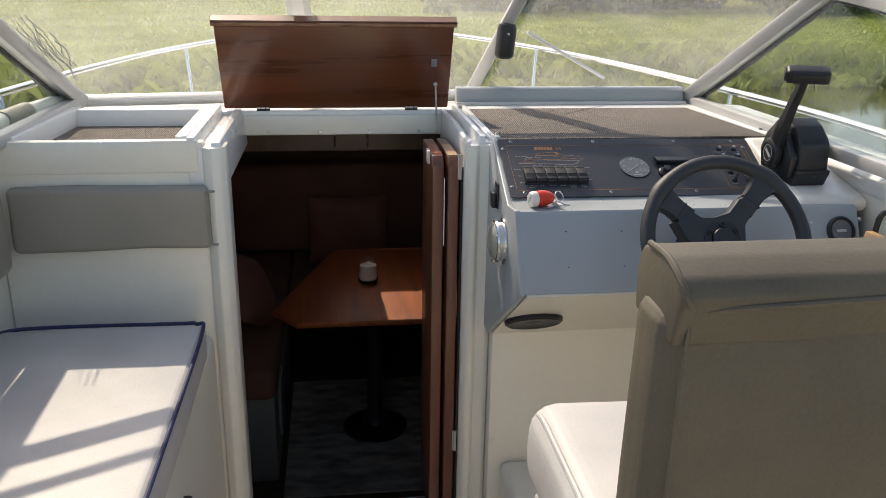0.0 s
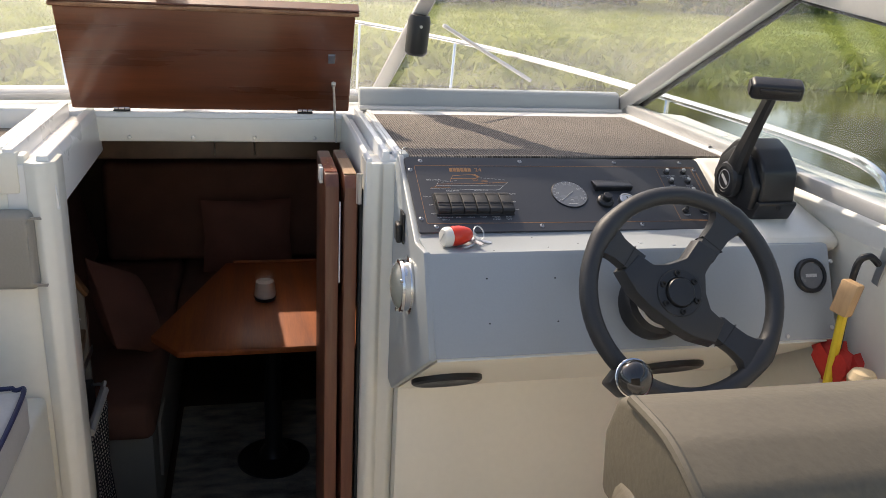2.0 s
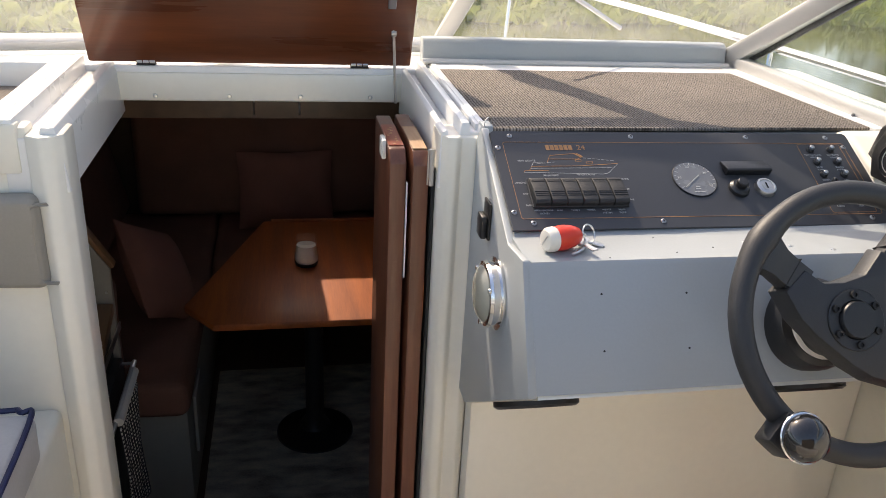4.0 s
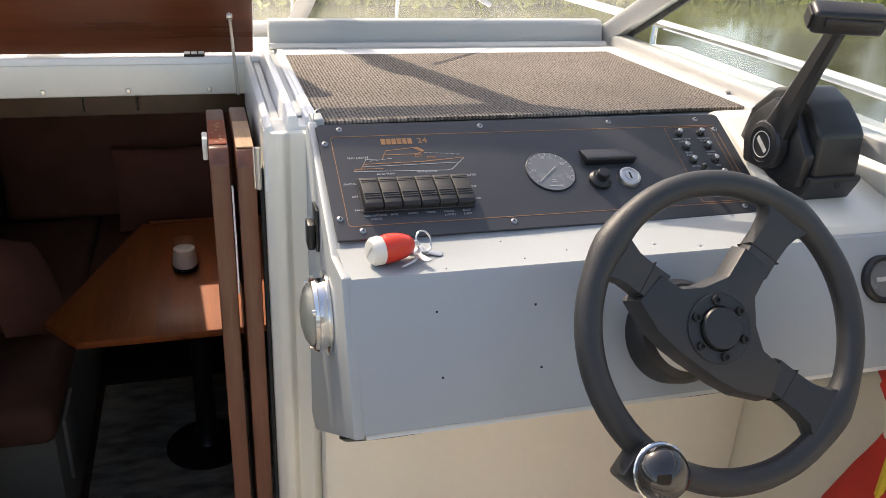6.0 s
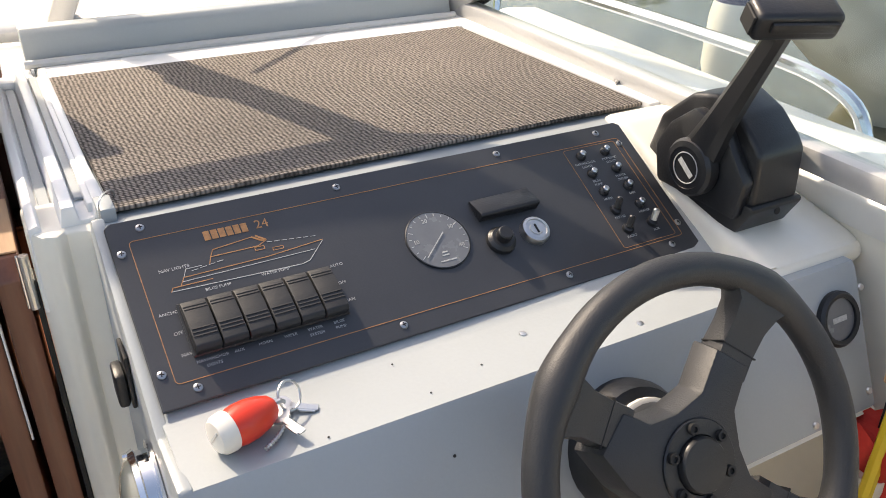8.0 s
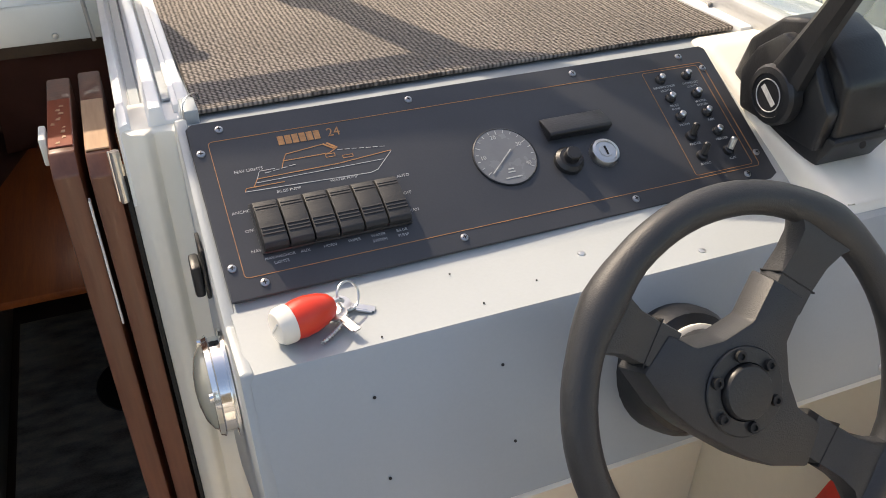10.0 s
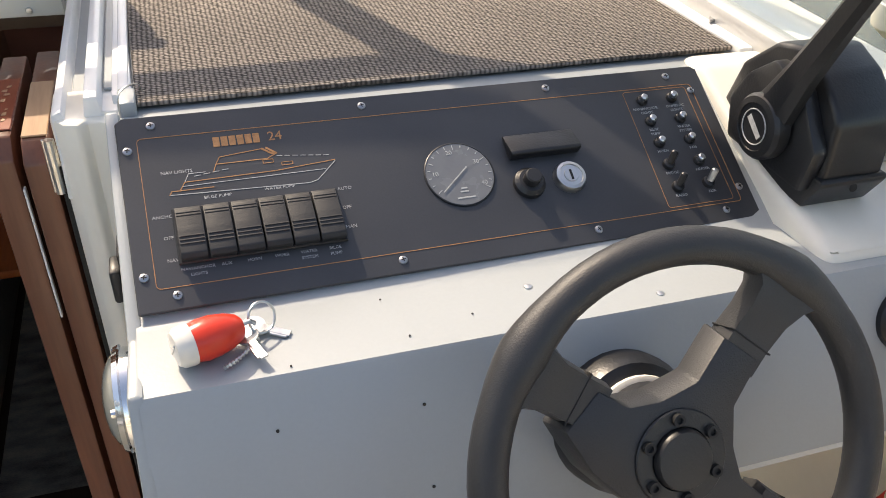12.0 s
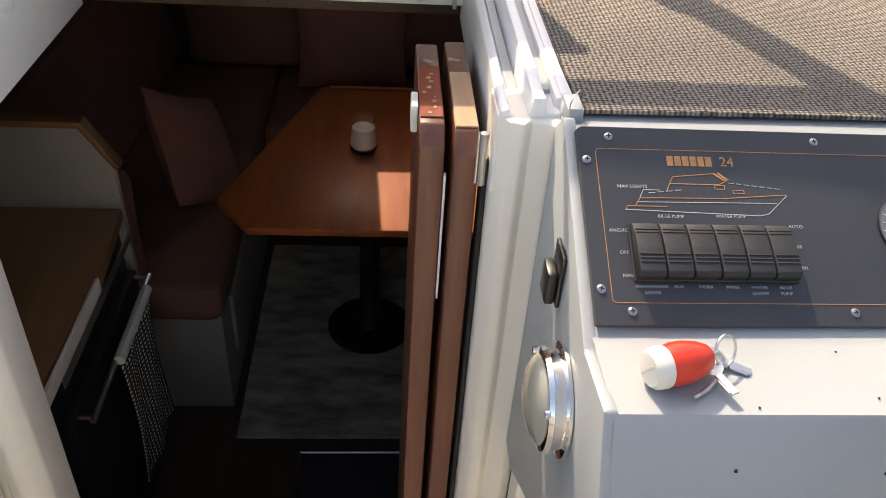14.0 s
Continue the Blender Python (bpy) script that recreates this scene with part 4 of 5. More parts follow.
for u, v in ((0, 0.0), (0.193, 0.0), (0.388, 0.0), (0.531, 0.0), (-0.022, 0.024), (-0.022, 0.146), (0.002, 0.1655), (0.194, 0.1655), (0.389, 0.1655), (0.534, 0.1655), (0.554, 0.021), (0.560, 0.142)):
    sc = part("screw", lathe([(0.0042, 0), (0.0038, 0.0010), (0.0022, 0.0019), (0.0010, 0.0020)], PANEL @ Matrix.Translation((u, -v, PT)), 14), SCREW, ip)
    part("slot", moved(join(rbox(-0.0022, 0.0022, -0.0005, 0.0005, 0.0017, 0.0022, 0.0001, 1), rbox(-0.0005, 0.0005, -0.0022, 0.0022, 0.0017, 0.0022, 0.0001, 1)), PANEL @ Matrix.Translation((u, -v, PT)) @ Matrix.Rotation(u * 9, 4, 'Z')), GASKET, sc)

# small drilled holes left in the shelf
for x, y in ((0.86, 2.112), (0.872, 2.062), (0.775, 2.052), (0.93, 2.075)):
    part("drilled_hole", lathe([(0.0010, 0), (0.0009, 0.0006)], pose(x, y, 1.0428), 8), GASKET, dash)
for x, y in ((1.375, 2.42), (1.37, 2.60), (1.36, 2.76), (1.39, 2.50)):
    part("deck_screw", lathe([(0.004, 0), (0.003, 0.002), (0.001, 0.0023)], pose(x, y, 1.1312), 10), STEEL, dash)
# screws and holes on the shelf and the face
for x, y in ((0.99, 2.098), (1.045, 2.075), (1.10, 2.06)):
    part("shelf_screw", lathe([(0.0045, 0), (0.0035, 0.002), (0.001, 0.0025)], pose(x, y, 1.0408), 12), STEEL, dash)
FN = Vector((0, -0.898, 0.44))
for x, z in ((0.758, 1.005), (0.874, 1.003), (0.759, 0.940), (0.875, 0.939)):
    y = 2.040 - (1.036 - z) * 0.4895 - 0.0006
    part("screw_hole", lathe([(0.0015, 0), (0.0014, 0.0006)], Matrix.Translation((x, y, z)) @ FN.to_track_quat('Z', 'Y').to_matrix().to_4x4(), 8), GASKET, dash)
for x, z in ((1.285, 1.01), (1.385, 0.91), (1.295, 0.90), (1.395, 1.015)):
    y = 2.040 - (1.036 - z) * 0.4895 - 0.0006
    part("face_screw", lathe([(0.0045, 0), (0.0035, 0.002), (0.001, 0.0025)], Matrix.Translation((x, y, z)) @ FN.to_track_quat('Z', 'Y').to_matrix().to_4x4(), 10), STEEL, dash)

FROT = FN.to_track_quat('Z', 'Y').to_matrix().to_4x4()


def face_at(x, z, out=0.0):
    return Matrix.Translation(Vector((x, 2.040 - (1.036 - z) * 0.4895, z)) + FN * out) @ FROT


g = thing("round_gauge", "small round black-rimmed gauge in the dash face", "gauge")
part("rim", lathe([(0.031, 0), (0.031, 0.006), (0.028, 0.009), (0.0235, 0.008), (0.0235, 0.004)], face_at(1.350, 0.993)), BLACK, g)
part("glass_face", lathe([(0.0235, 0.003), (0.0235, 0.005)], face_at(1.350, 0.993)), DIALFACE, g, "pale grey gauge face")
part("scale_mark", moved(rbox(-0.011, 0.011, -0.003, 0.003, 0.0052, 0.0056, 0.0001, 1), face_at(1.350, 0.993)), PRINT, g)

# speakers in the sloping underside
UN = Vector((0, -0.57, -0.822)).normalized()
for sx in (0.737, 1.19):
    c = Vector((sx, 2.165, 0.755))
    m = Matrix.Translation(c) @ UN.to_track_quat('Z', 'Y').to_matrix().to_4x4()
    sp = thing("speaker", "round black loudspeaker under the dash", "loudspeaker", group="dash loudspeakers")
    part("rim", lathe([(0.066, 0), (0.066, 0.010), (0.060, 0.014), (0.050, 0.010)], m, 36), BLACK, sp)
    part("cone", lathe([(0.050, 0.006), (0.022, 0.002), (0.020, 0.010), (0.003, 0.012)], m, 30), RUBBER, sp)

# lamp on the left cheek
lm = Matrix.Translation((DX0 - 0.009, 2.148, 0.948)) @ pose(0, 0, 0, 0, -90, 0)
lamp = thing("bulkhead_lamp", "round chrome lamp with a ribbed clear lens", "lamp")
part("base", lathe([(0.052, 0), (0.052, 0.003), (0.045, 0.004), (0.045, 0.013), (0.048, 0.0145), (0.046, 0.019), (0.041, 0.020)], lm, 36), CHROME, lamp)
part("lens", lathe([(0.041, 0.019), (0.039, 0.023), (0.030, 0.0285), (0.016, 0.032), (0.002, 0.033)], lm, 36), LENS, lamp, "ribbed clear lens")
for a in (60, 180, 300):
    part("screw", lathe([(0.004, 0.019), (0.004, 0.0225)], lm @ Matrix.Rotation(radians(a), 4, 'Z') @ Matrix.Translation((0.0445, 0, 0)), 10), CHROME, lamp)
sock = thing("power_socket", "small black hinged socket cover on the dash side", "socket")
sm = Matrix.Translation((DX0 - 0.0085, 2.225, 1.030)) @ pose(0, 0, 0, 0, -90, 0)
part("plate", moved(rbox(-0.028, 0.028, -0.017, 0.017, 0, 0.004, 0.0015), sm), BLACK, sock)
part("flap", moved(rbox(-0.027, 0.008, -0.014, 0.014, 0.0045, 0.014, 0.003), sm), BLACK, sock)

# ---- steering wheel ----
wh = thing("steering_wheel", "black three-spoke steering wheel with a grained rim", "steering wheel")
WN = Vector((0.0, -0.86, 0.51)).normalized()
WX = Vector((1, 0, 0))
WY = WN.cross(WX).normalized()
WC = Vector((1.044, 1.925, 1.006))
WM = Matrix(((WX.x, WY.x, WN.x, WC.x), (WX.y, WY.y, WN.y, WC.y), (WX.z, WY.z, WN.z, WC.z), (0, 0, 0, 1)))
R = 0.158
ring = []
for k in range(72):
    a = 2 * math.pi * k / 72
    ring.append((R * math.cos(a), R * math.sin(a), 0.018))
rad = []
for k in range(72):
    a = 360 * k / 72
    grip = min(abs((a - s + 180) % 360 - 180) for s in (50, 140, 320))
    rad.append(0.0145 + 0.0035 * max(0, 1 - grip / 14))
part("rim", moved(tube(ring, rad, 14, True), WM), RUBBER, wh, "thick grained rim")
# hub block: a T of three arms with chamfered flanks, bolted boss in the middle
HM = WM @ Matrix.Translation((-0.008, 0.002, 0)) @ Matrix.Rotation(radians(50), 4, 'Z')
tee = [(0.100, 0.020), (0.058, 0.021), (0.030, 0.040), (0.012, 0.062), (0.010, 0.092), (-0.030, 0.098), (-0.046, 0.060), (-0.050, 0.030)]
tee = tee + [(a, -b) for a, b in tee[::-1]]
hb = bm_new()
lo = [hb.verts.new((a, b, -0.012)) for a, b in tee]
hi = [hb.verts.new((a * 0.93, b * 0.93, 0.019)) for a, b in tee]
hb.faces.new(lo[::-1])
hb.faces.new(hi)
for k in range(len(tee)):
    hb.faces.new((lo[k], lo[(k + 1) % len(tee)], hi[(k + 1) % len(tee)], hi[k]))
bmesh.ops.recalc_face_normals(hb, faces=hb.faces[:])
bmesh.ops.bevel(hb, geom=hb.edges[:], offset=0.0025, segments=2, affect='EDGES', profile=0.5)
hub = part("hub", moved(hb, HM), RUBBER, wh, "thick T-shaped hub")
part("boss_plate", lathe([(0.0375, 0.0185), (0.0375, 0.0205), (0.0365, 0.0215), (0.0245, 0.0215), (0.0235, 0.0200), (0.0230, 0.0255), (0.0215, 0.0275), (0.010, 0.0282), (0.001, 0.0282)], HM, 40), BLACK, hub, "round boss with a plain cap")
for k in range(6):
    bolt = lathe([(0.0050, 0.0205), (0.0048, 0.0250), (0.0026, 0.0252), (0.0024, 0.0230)], HM @ Matrix.Rotation(radians(60 * k - 18), 4, 'Z') @ Matrix.Translation((0.0302, 0, 0)), 12)
    part("bolt", bolt, GASKET, hub)
for a in (50, 143, 317):
    sb = bm_new()
    secs = []
    for r, w, z, t in ((0.078, 0.0205, 0.003, 0.027), (0.100, 0.0205, 0.005, 0.026), (0.122, 0.021, 0.010, 0.025), (0.138, 0.026, 0.015, 0.024), (0.152, 0.040, 0.018, 0.018)):
        secs.append([sb.verts.new((r, y, z + zz)) for y, zz in ((-w, 0), (-w * 0.85, t * 0.5), (w * 0.85, t * 0.5), (w, 0), (w * 0.85, -t * 0.5), (-w * 0.85, -t * 0.5))])
    for A, B in zip(secs, secs[1:]):
        for k in range(6):
            sb.faces.new((A[k], A[(k + 1) % 6], B[(k + 1) % 6], B[k]))
    sb.faces.new(secs[0])
    sb.faces.new(secs[-1][::-1])
    SM = WM @ Matrix.Translation((-0.004, 0.001, 0)) @ Matrix.Rotation(radians(a), 4, 'Z')
    sp = part("spoke", moved(sb, SM), RUBBER, wh)
    part("spoke_joint", moved(rbox(0.0993, 0.1006, -0.0209, 0.0209, -0.006, 0.0186, 0.0004, 1), SM), GASKET, sp)
part("column_collar", lathe([(0.044, -0.056), (0.0465, -0.053), (0.0465, -0.049), (0.043, -0.047)], WM, 32), OFFWHITE, wh, "pale collar round the column")
part("column", lathe([(0.062, -0.095), (0.061, -0.072), (0.055, -0.060), (0.043, -0.056), (0.040, -0.010)], WM, 32), BLACK, wh, "glossy black column boss")
ka = radians(226)
kp = Vector(((R + 0.016) * math.cos(ka), (R + 0.016) * math.sin(ka), 0.010))
kb = part("knob_clamp", moved(rbox(-0.022, 0.022, -0.018, 0.018, -0.006, 0.030, 0.005), WM @ Matrix.Translation(kp) @ Matrix.Rotation(ka, 4, 'Z')), BLACK, wh)
part("clamp_bolt", moved(tube([(-0.022, 0.026, 0.022), (0.022, 0.026, 0.022)], 0.006, 10), WM @ Matrix.Translation(kp) @ Matrix.Rotation(ka + 0.5, 4, 'Z')), BLACK, kb)
knob = part("spinner_knob", lathe([(0.010, 0.030), (0.012, 0.038), (0.022, 0.043), (0.027, 0.053), (0.0265, 0.062), (0.022, 0.071), (0.012, 0.0765), (0.001, 0.078)], WM @ Matrix.Translation(kp), 30), material("glossy black knob", (0.012, 0.012, 0.013), 0.08, 0, 0.1, 20, 200, 0, 0.8), wh, "glossy black spinner knob")
part("knob_ring", moved(tube([(0.0275 * math.cos(2 * math.pi * k / 30), 0.0275 * math.sin(2 * math.pi * k / 30), 0.055) for k in range(30)], 0.0018, 6, True), WM @ Matrix.Translation(kp)), CHROME, knob)

# ---- throttle control ----
th = thing("throttle_control", "black single-lever throttle control on the dash ledge", "throttle")
housing = part("housing", prism([(2.126, 1.070), (2.108, 1.102), (2.112, 1.158), (2.122, 1.170), (2.150, 1.192), (2.185, 1.205), (2.220, 1.196), (2.262, 1.158), (2.280, 1.10), (2.26, 1.072)], 'x', 1.287, 1.357, 0.006, 3), BLACK, th)
part("skirt", prism([(2.120, 1.066), (2.103, 1.098), (2.105, 1.103), (2.275, 1.103), (2.275, 1.066)], 'x', 1.283, 1.361, 0.003), BLACK, housing)
part("side_plate", prism([(2.118, 1.085), (2.112, 1.130), (2.150, 1.176), (2.198, 1.188), (2.232, 1.160), (2.250, 1.128), (2.238, 1.085)], 'x', 1.271, 1.289, 0.005), BLACK, th)
part("screw_hole", lathe([(0.0045, 0), (0.004, 0.001)], pose(1.324, 2.1045, 1.092, 80, 0, 0), 12), GASKET, th)
bossm = Matrix.Translation((1.268, 2.178, 1.128)) @ pose(0, 0, 0, 0, -90, 0)
bs = part("lever_boss", lathe([(0.033, 0), (0.033, 0.012), (0.030, 0.016), (0.024, 0.0175), (0.0235, 0.0160), (0.001, 0.0160)], bossm, 32), BLACK, th)
part("badge_ring", moved(tube([(0.0175 * math.cos(2 * math.pi * k / 30), 0.0175 * math.sin(2 * math.pi * k / 30), 0.0165) for k in range(30)], 0.0007, 6, True), bossm), PRINT, bs)
part("badge_bar", moved(rbox(-0.0035, 0.0035, -0.013, 0.013, 0.0161, 0.0166, 0.0002, 1), bossm @ Matrix.Rotation(radians(-35), 4, 'Z')), PRINT, bs)
lvb = bm_new()
lsecs = []
for p, w, t in (((1.264, 2.180, 1.118), 0.027, 0.010), ((1.264, 2.170, 1.150), 0.0225, 0.0105), ((1.264, 2.150, 1.195), 0.0160, 0.010), ((1.266, 2.128, 1.245), 0.0130, 0.009), ((1.270, 2.108, 1.295), 0.0115, 0.0085)):
    c = Vector(p)
    along = Vector((0, 0.92, 0.39))
    lsecs.append([lvb.verts.new(c + along * w * a + Vector((t * b, 0, 0))) for a, b in ((-1, -0.4), (-0.55, -1), (0.55, -1), (1, -0.4), (1, 0.6), (0.6, 1), (-0.6, 1), (-1, 0.6))])
for A, B in zip(lsecs, lsecs[1:]):
    for k in range(8):
        lvb.faces.new((A[k], A[(k + 1) % 8], B[(k + 1) % 8], B[k]))
lvb.faces.new(lsecs[0])
lvb.faces.new(lsecs[-1][::-1])
lv = part("lever", lvb, BLACK, th, "flat tapered lever arm")
GM = pose(1.272, 2.100, 1.307, 24, 0, -22)
gr = part("handle", moved(rbox(-0.043, 0.043, -0.017, 0.017, -0.015, 0.015, 0.007, 3), GM), BLACK, lv, "black T-shaped grip")
part("end_cap", moved(rbox(-0.0455, -0.0425, -0.012, 0.012, -0.010, 0.010, 0.001, 1), GM), GASKET, gr)
part("trigger", moved(rbox(-0.030, 0.036, -0.0215, -0.0165, -0.002, 0.009, 0.002), GM), BLACK, gr, "lift bar under the grip")

# ---- key with float ----
key = thing("key_float", "red and white floating key fob lying on the dash shelf", "key fob")
KM = Matrix.Translation((0.720, 2.081, 1.0570)) @ pose(0, 0, 0, 0, 0, 16) @ pose(0, 0, 0, 0, 90, 0) @ Matrix.Scale(0.84, 4)
part("float", lathe([(0.0180, -0.018), (0.0200, -0.008), (0.0195, 0.004), (0.0168, 0.016), (0.0125, 0.026), (0.008, 0.030), (0.001, 0.0302)], KM, 32), RED, key, "red tapered float")
cap = part("cap", lathe([(0.010, -0.0345), (0.0155, -0.0335), (0.0190, -0.029), (0.0197, -0.020), (0.0190, -0.0175)], KM, 32), OFFWHITE, key, "off-white screw cap")
part("slot", moved(rbox(-0.012, 0.012, -0.0012, 0.0012, -0.0355, -0.0335, 0.0004, 1), KM @ Matrix.Rotation(radians(35), 4, 'Z')), STEEL, cap)
kx, ky, kz = 0.7435, 2.098, 1.044
part("eyelet", tube([(0.742, 2.088, 1.058), (0.750, 2.091, 1.058), (0.754, 2.092, 1.054)], 0.002, 8), STEEL, key)
part("split_ring", moved(tube([(0.0125 * math.cos(2 * math.pi * k / 24), 0.0125 * math.sin(2 * math.pi * k / 24), 0) for k in range(24)], 0.0012, 6, True), pose(0.760, 2.097, 1.0545, 62, 12, 30)), STEEL, key)
for k, (a, dx, dy) in enumerate(((-25, 0.010, 0.002), (-70, 0.003, -0.012))):
    km = pose(kx + dx, ky + dy, kz + 0.003 * k, 6, 8 - 8 * k, a)
    part("key", join(moved(lathe([(0.0095, 0), (0.0095, 0.002)], None, 16), km), moved(rbox(0.006, 0.030, -0.0032, 0.0032, 0, 0.002, 0.0004, 1), km), moved(rbox(0.014, 0.028, -0.005, -0.003, 0, 0.002, 0.0004, 1), km)), STEEL, key, "small steel key")
part("ball_chain", tube(smooth_path([(0.755, 2.086, 1.0450), (0.745, 2.073, 1.0440), (0.735, 2.064, 1.0435), (0.726, 2.059, 1.043)]), [0.0022 if k % 2 else 0.0010 for k in range(25)], 8), STEEL, key)

key.location.z = 0.003

# ---- helm seat ----
seat = thing("helm_seat", "taupe vinyl helm seat with piped edges", "helm seat")


def soft_box(x0, x1, y0, y1, z0, z1, r, n=10, puff=0.0):
    b2 = bm_new()
    box(b2, x0, x1, y0, y1, z0, z1)
    bmesh.ops.bevel(b2, geom=b2.edges[:], offset=r, segments=4, affect='EDGES', profile=0.5)
    bmesh.ops.subdivide_edges(b2, edges=b2.edges[:], cuts=2, use_grid_fill=True)
    for v in b2.verts:
        d = 0.006 * noise.noise(v.co * 5.0) + 0.003 * noise.noise(v.co * 14)
        v.co += v.normal * d if v.normal.length else Vector()
        cx, cz = (v.co.x - (x0 + x1) / 2) / (x1 - x0) * 2, (v.co.z - (z0 + z1) / 2) / (z1 - z0) * 2
        v.co.y += -puff * max(0, 1 - cx * cx) * max(0, 1 - cz * cz)
    return b2


SX0, SX1 = 0.602, 1.13
ROLL = [(1.150, 1.170), (1.142, 1.204), (1.136, 1.222), (1.146, 1.240), (1.176, 1.251), (1.214, 1.252), (1.242, 1.242), (1.254, 1.212), (1.248, 1.170)]
part("backrest", soft_box(SX0 - 0.008, SX1, 1.152, 1.240, 0.60, 1.206, 0.03, 10, 0.015), SEAT_VINYL_SHADED, seat)
part("top_roll", prism(ROLL, 'x', SX0 + 0.004, SX1 - 0.09, 0.006, 3), SEAT_VINYL_SHADED, seat, "padded roll along the top")
part("top_roll", prism(ROLL, 'x', SX1 - 0.088, SX1 - 0.002, 0.006, 3), NAVY, seat, "navy end of the padded roll")
part("piping", tube(smooth_path([(SX0 + 0.022, 1.146, 1.206), (SX0 + 0.07, 1.139, 1.213), (SX0 + 0.25, 1.135, 1.219), (SX1 - 0.09, 1.135, 1.221)]), 0.0035, 8), SEAT_VINYL_SHADED, seat)
part("piping", tube(smooth_path([(SX0 + 0.005, 1.224, 1.249), (SX0 + 0.005, 1.180, 1.250), (SX0 + 0.006, 1.148, 1.238), (SX0 + 0.010, 1.138, 1.222), (SX0 + 0.022, 1.146, 1.204)]), 0.0035, 8), SEAT_VINYL_SHADED, seat)
part("side_seam", tube(smooth_path([(SX0 + 0.018, 1.146, 1.20), (SX0 + 0.014, 1.143, 1.10), (SX0 + 0.012, 1.142, 0.80), (SX0 + 0.012, 1.142, 0.64)]), 0.0022, 6), SEAT_VINYL_SHADED, seat)
cush = part("seat_cushion", soft_box(SX0 - 0.030, SX1 - 0.01, 1.22, 1.548, 0.775, 0.905, 0.04), VINYL_PALE, seat, "pale seat cushion")
for off in (0.0, 0.022):
    part("seat_piping", tube(smooth_path([(SX0 - 0.018 + off, 1.24, 0.898), (SX0 - 0.018 + off, 1.40, 0.899), (SX0 - 0.018 + off, 1.50, 0.896), (SX0 - 0.016 + off, 1.538, 0.862), (SX0 - 0.016 + off, 1.544, 0.80)]), 0.0042, 8), VINYL_PALE, cush)
part("seat_bolster", soft_box(SX0 - 0.022, SX1 - 0.02, 1.25, 1.535, 0.60, 0.785, 0.045), VINYL_PALE, seat)
part("pedestal", lathe([(0.16, -0.15), (0.15, -0.12), (0.05, -0.1), (0.045, 0.605)], pose(0.84, 1.41, 0.0)), ALU, seat)

# ---- port bench ----
bench = thing("bench_locker", "cream glassfibre bench locker along the port side", "bench", kind="structure")
part("locker", rbox(LW, 0.0, -0.2, 2.36, -0.15, 0.66, 0.015, 3), CREAM, bench)
part("vent", moved(rbox(-0.012, 0.008, -0.07, 0.07, -0.05, 0.05, 0.006), pose(0.008, 1.80, 0.50)), BLACK, bench, "dark grey locker vent")
bc = thing("bench_cushion", "pale grey vinyl bench cushion with navy piping", "cushion")
part("pad", soft_box(-0.43, 0.012, 0.6, 2.215, 0.665, 0.755, 0.02), VINYL_PALE, bc)
part("piping", tube(smooth_path([(0.010, 0.6, 0.752), (0.010, 1.6, 0.752), (0.008, 2.15, 0.753), (-0.012, 2.208, 0.754), (-0.06, 2.213, 0.754), (-0.38, 2.213, 0.754), (-0.43, 2.15, 0.753)]), 0.0042, 8), NAVY, bc)
pb = thing("bulkhead_pad", "taupe vinyl backrest pad fixed to the bulkhead", "backrest pad")
part("pad", soft_box(-0.415, 0.018, 2.325, 2.362, 0.885, 1.035, 0.016), VINYL, pb)
part("seam", tube(smooth_path([(-0.40, 2.329, 0.90), (0.003, 2.329, 0.90), (0.006, 2.329, 0.905), (0.006, 2.329, 1.015), (0.003, 2.329, 1.02), (-0.40, 2.329, 1.02)], 4), 0.0016, 6), VINYL, pb)
part("back_board", rbox(-0.405, 0.008, 2.3565, 2.3595, 0.895, 1.025, 0.001, 1), BLACK, pb)
sb = thing("side_pad", "taupe vinyl backrest pad along the port side", "backrest pad")
part("pad", soft_box(-0.455, -0.405, 0.7, 2.30, 0.86, 1.04, 0.02), VINYL, sb)

# ---- port tray ----
tray = thing("port_tray", "cream moulded tray lined with cord carpet", "tray", kind="structure")
part("front_rim", rbox(-0.425, -0.003, 2.352, 2.378, 1.06, 1.134, 0.005), CREAM, tray)
part("side_rim", rbox(-0.055, -0.026, 2.378, 2.80, 1.06, 1.140, 0.005), WHITE, tray)
part("side_rim", prism([(-0.43, 2.378), (-0.395, 2.378), (-0.37, 2.80), (-0.41, 2.80)], 'z', 1.06, 1.140, 0.004), WHITE, tray)
part("back_rim", rbox(-0.41, -0.026, 2.765, 2.80, 1.06, 1.138, 0.005), WHITE, tray)
part("tray_floor", rbox(-0.43, -0.03, 2.37, 2.80, 1.05, 1.085, 0.002, 1), CREAM, tray)
single("carpet", rbox(-0.392, -0.057, 2.380, 2.763, 1.086, 1.094, 0.002, 1), CARPET, "brown-grey ribbed cord carpet in the tray", "carpet", kind="structure")

gt = thing("port_grab_tube", "white tube with grey sleeves along the port coaming", "grab tube", kind="structure")
part("tube", tube(smooth_path([(-0.485, 1.75, 1.148), (-0.482, 2.2, 1.150), (-0.465, 2.60, 1.150), (-0.440, 2.84, 1.146)]), 0.020, 12), WHITE, gt)
for ya, yb, xa, xb in ((2.05, 2.30, -0.4825, -0.4795), (2.52, 2.66, -0.469, -0.460)):
    part("sleeve", tube([(xa, ya, 1.150), (xb, yb, 1.150)], 0.024, 12), VINYL, gt, "grey foam sleeve")

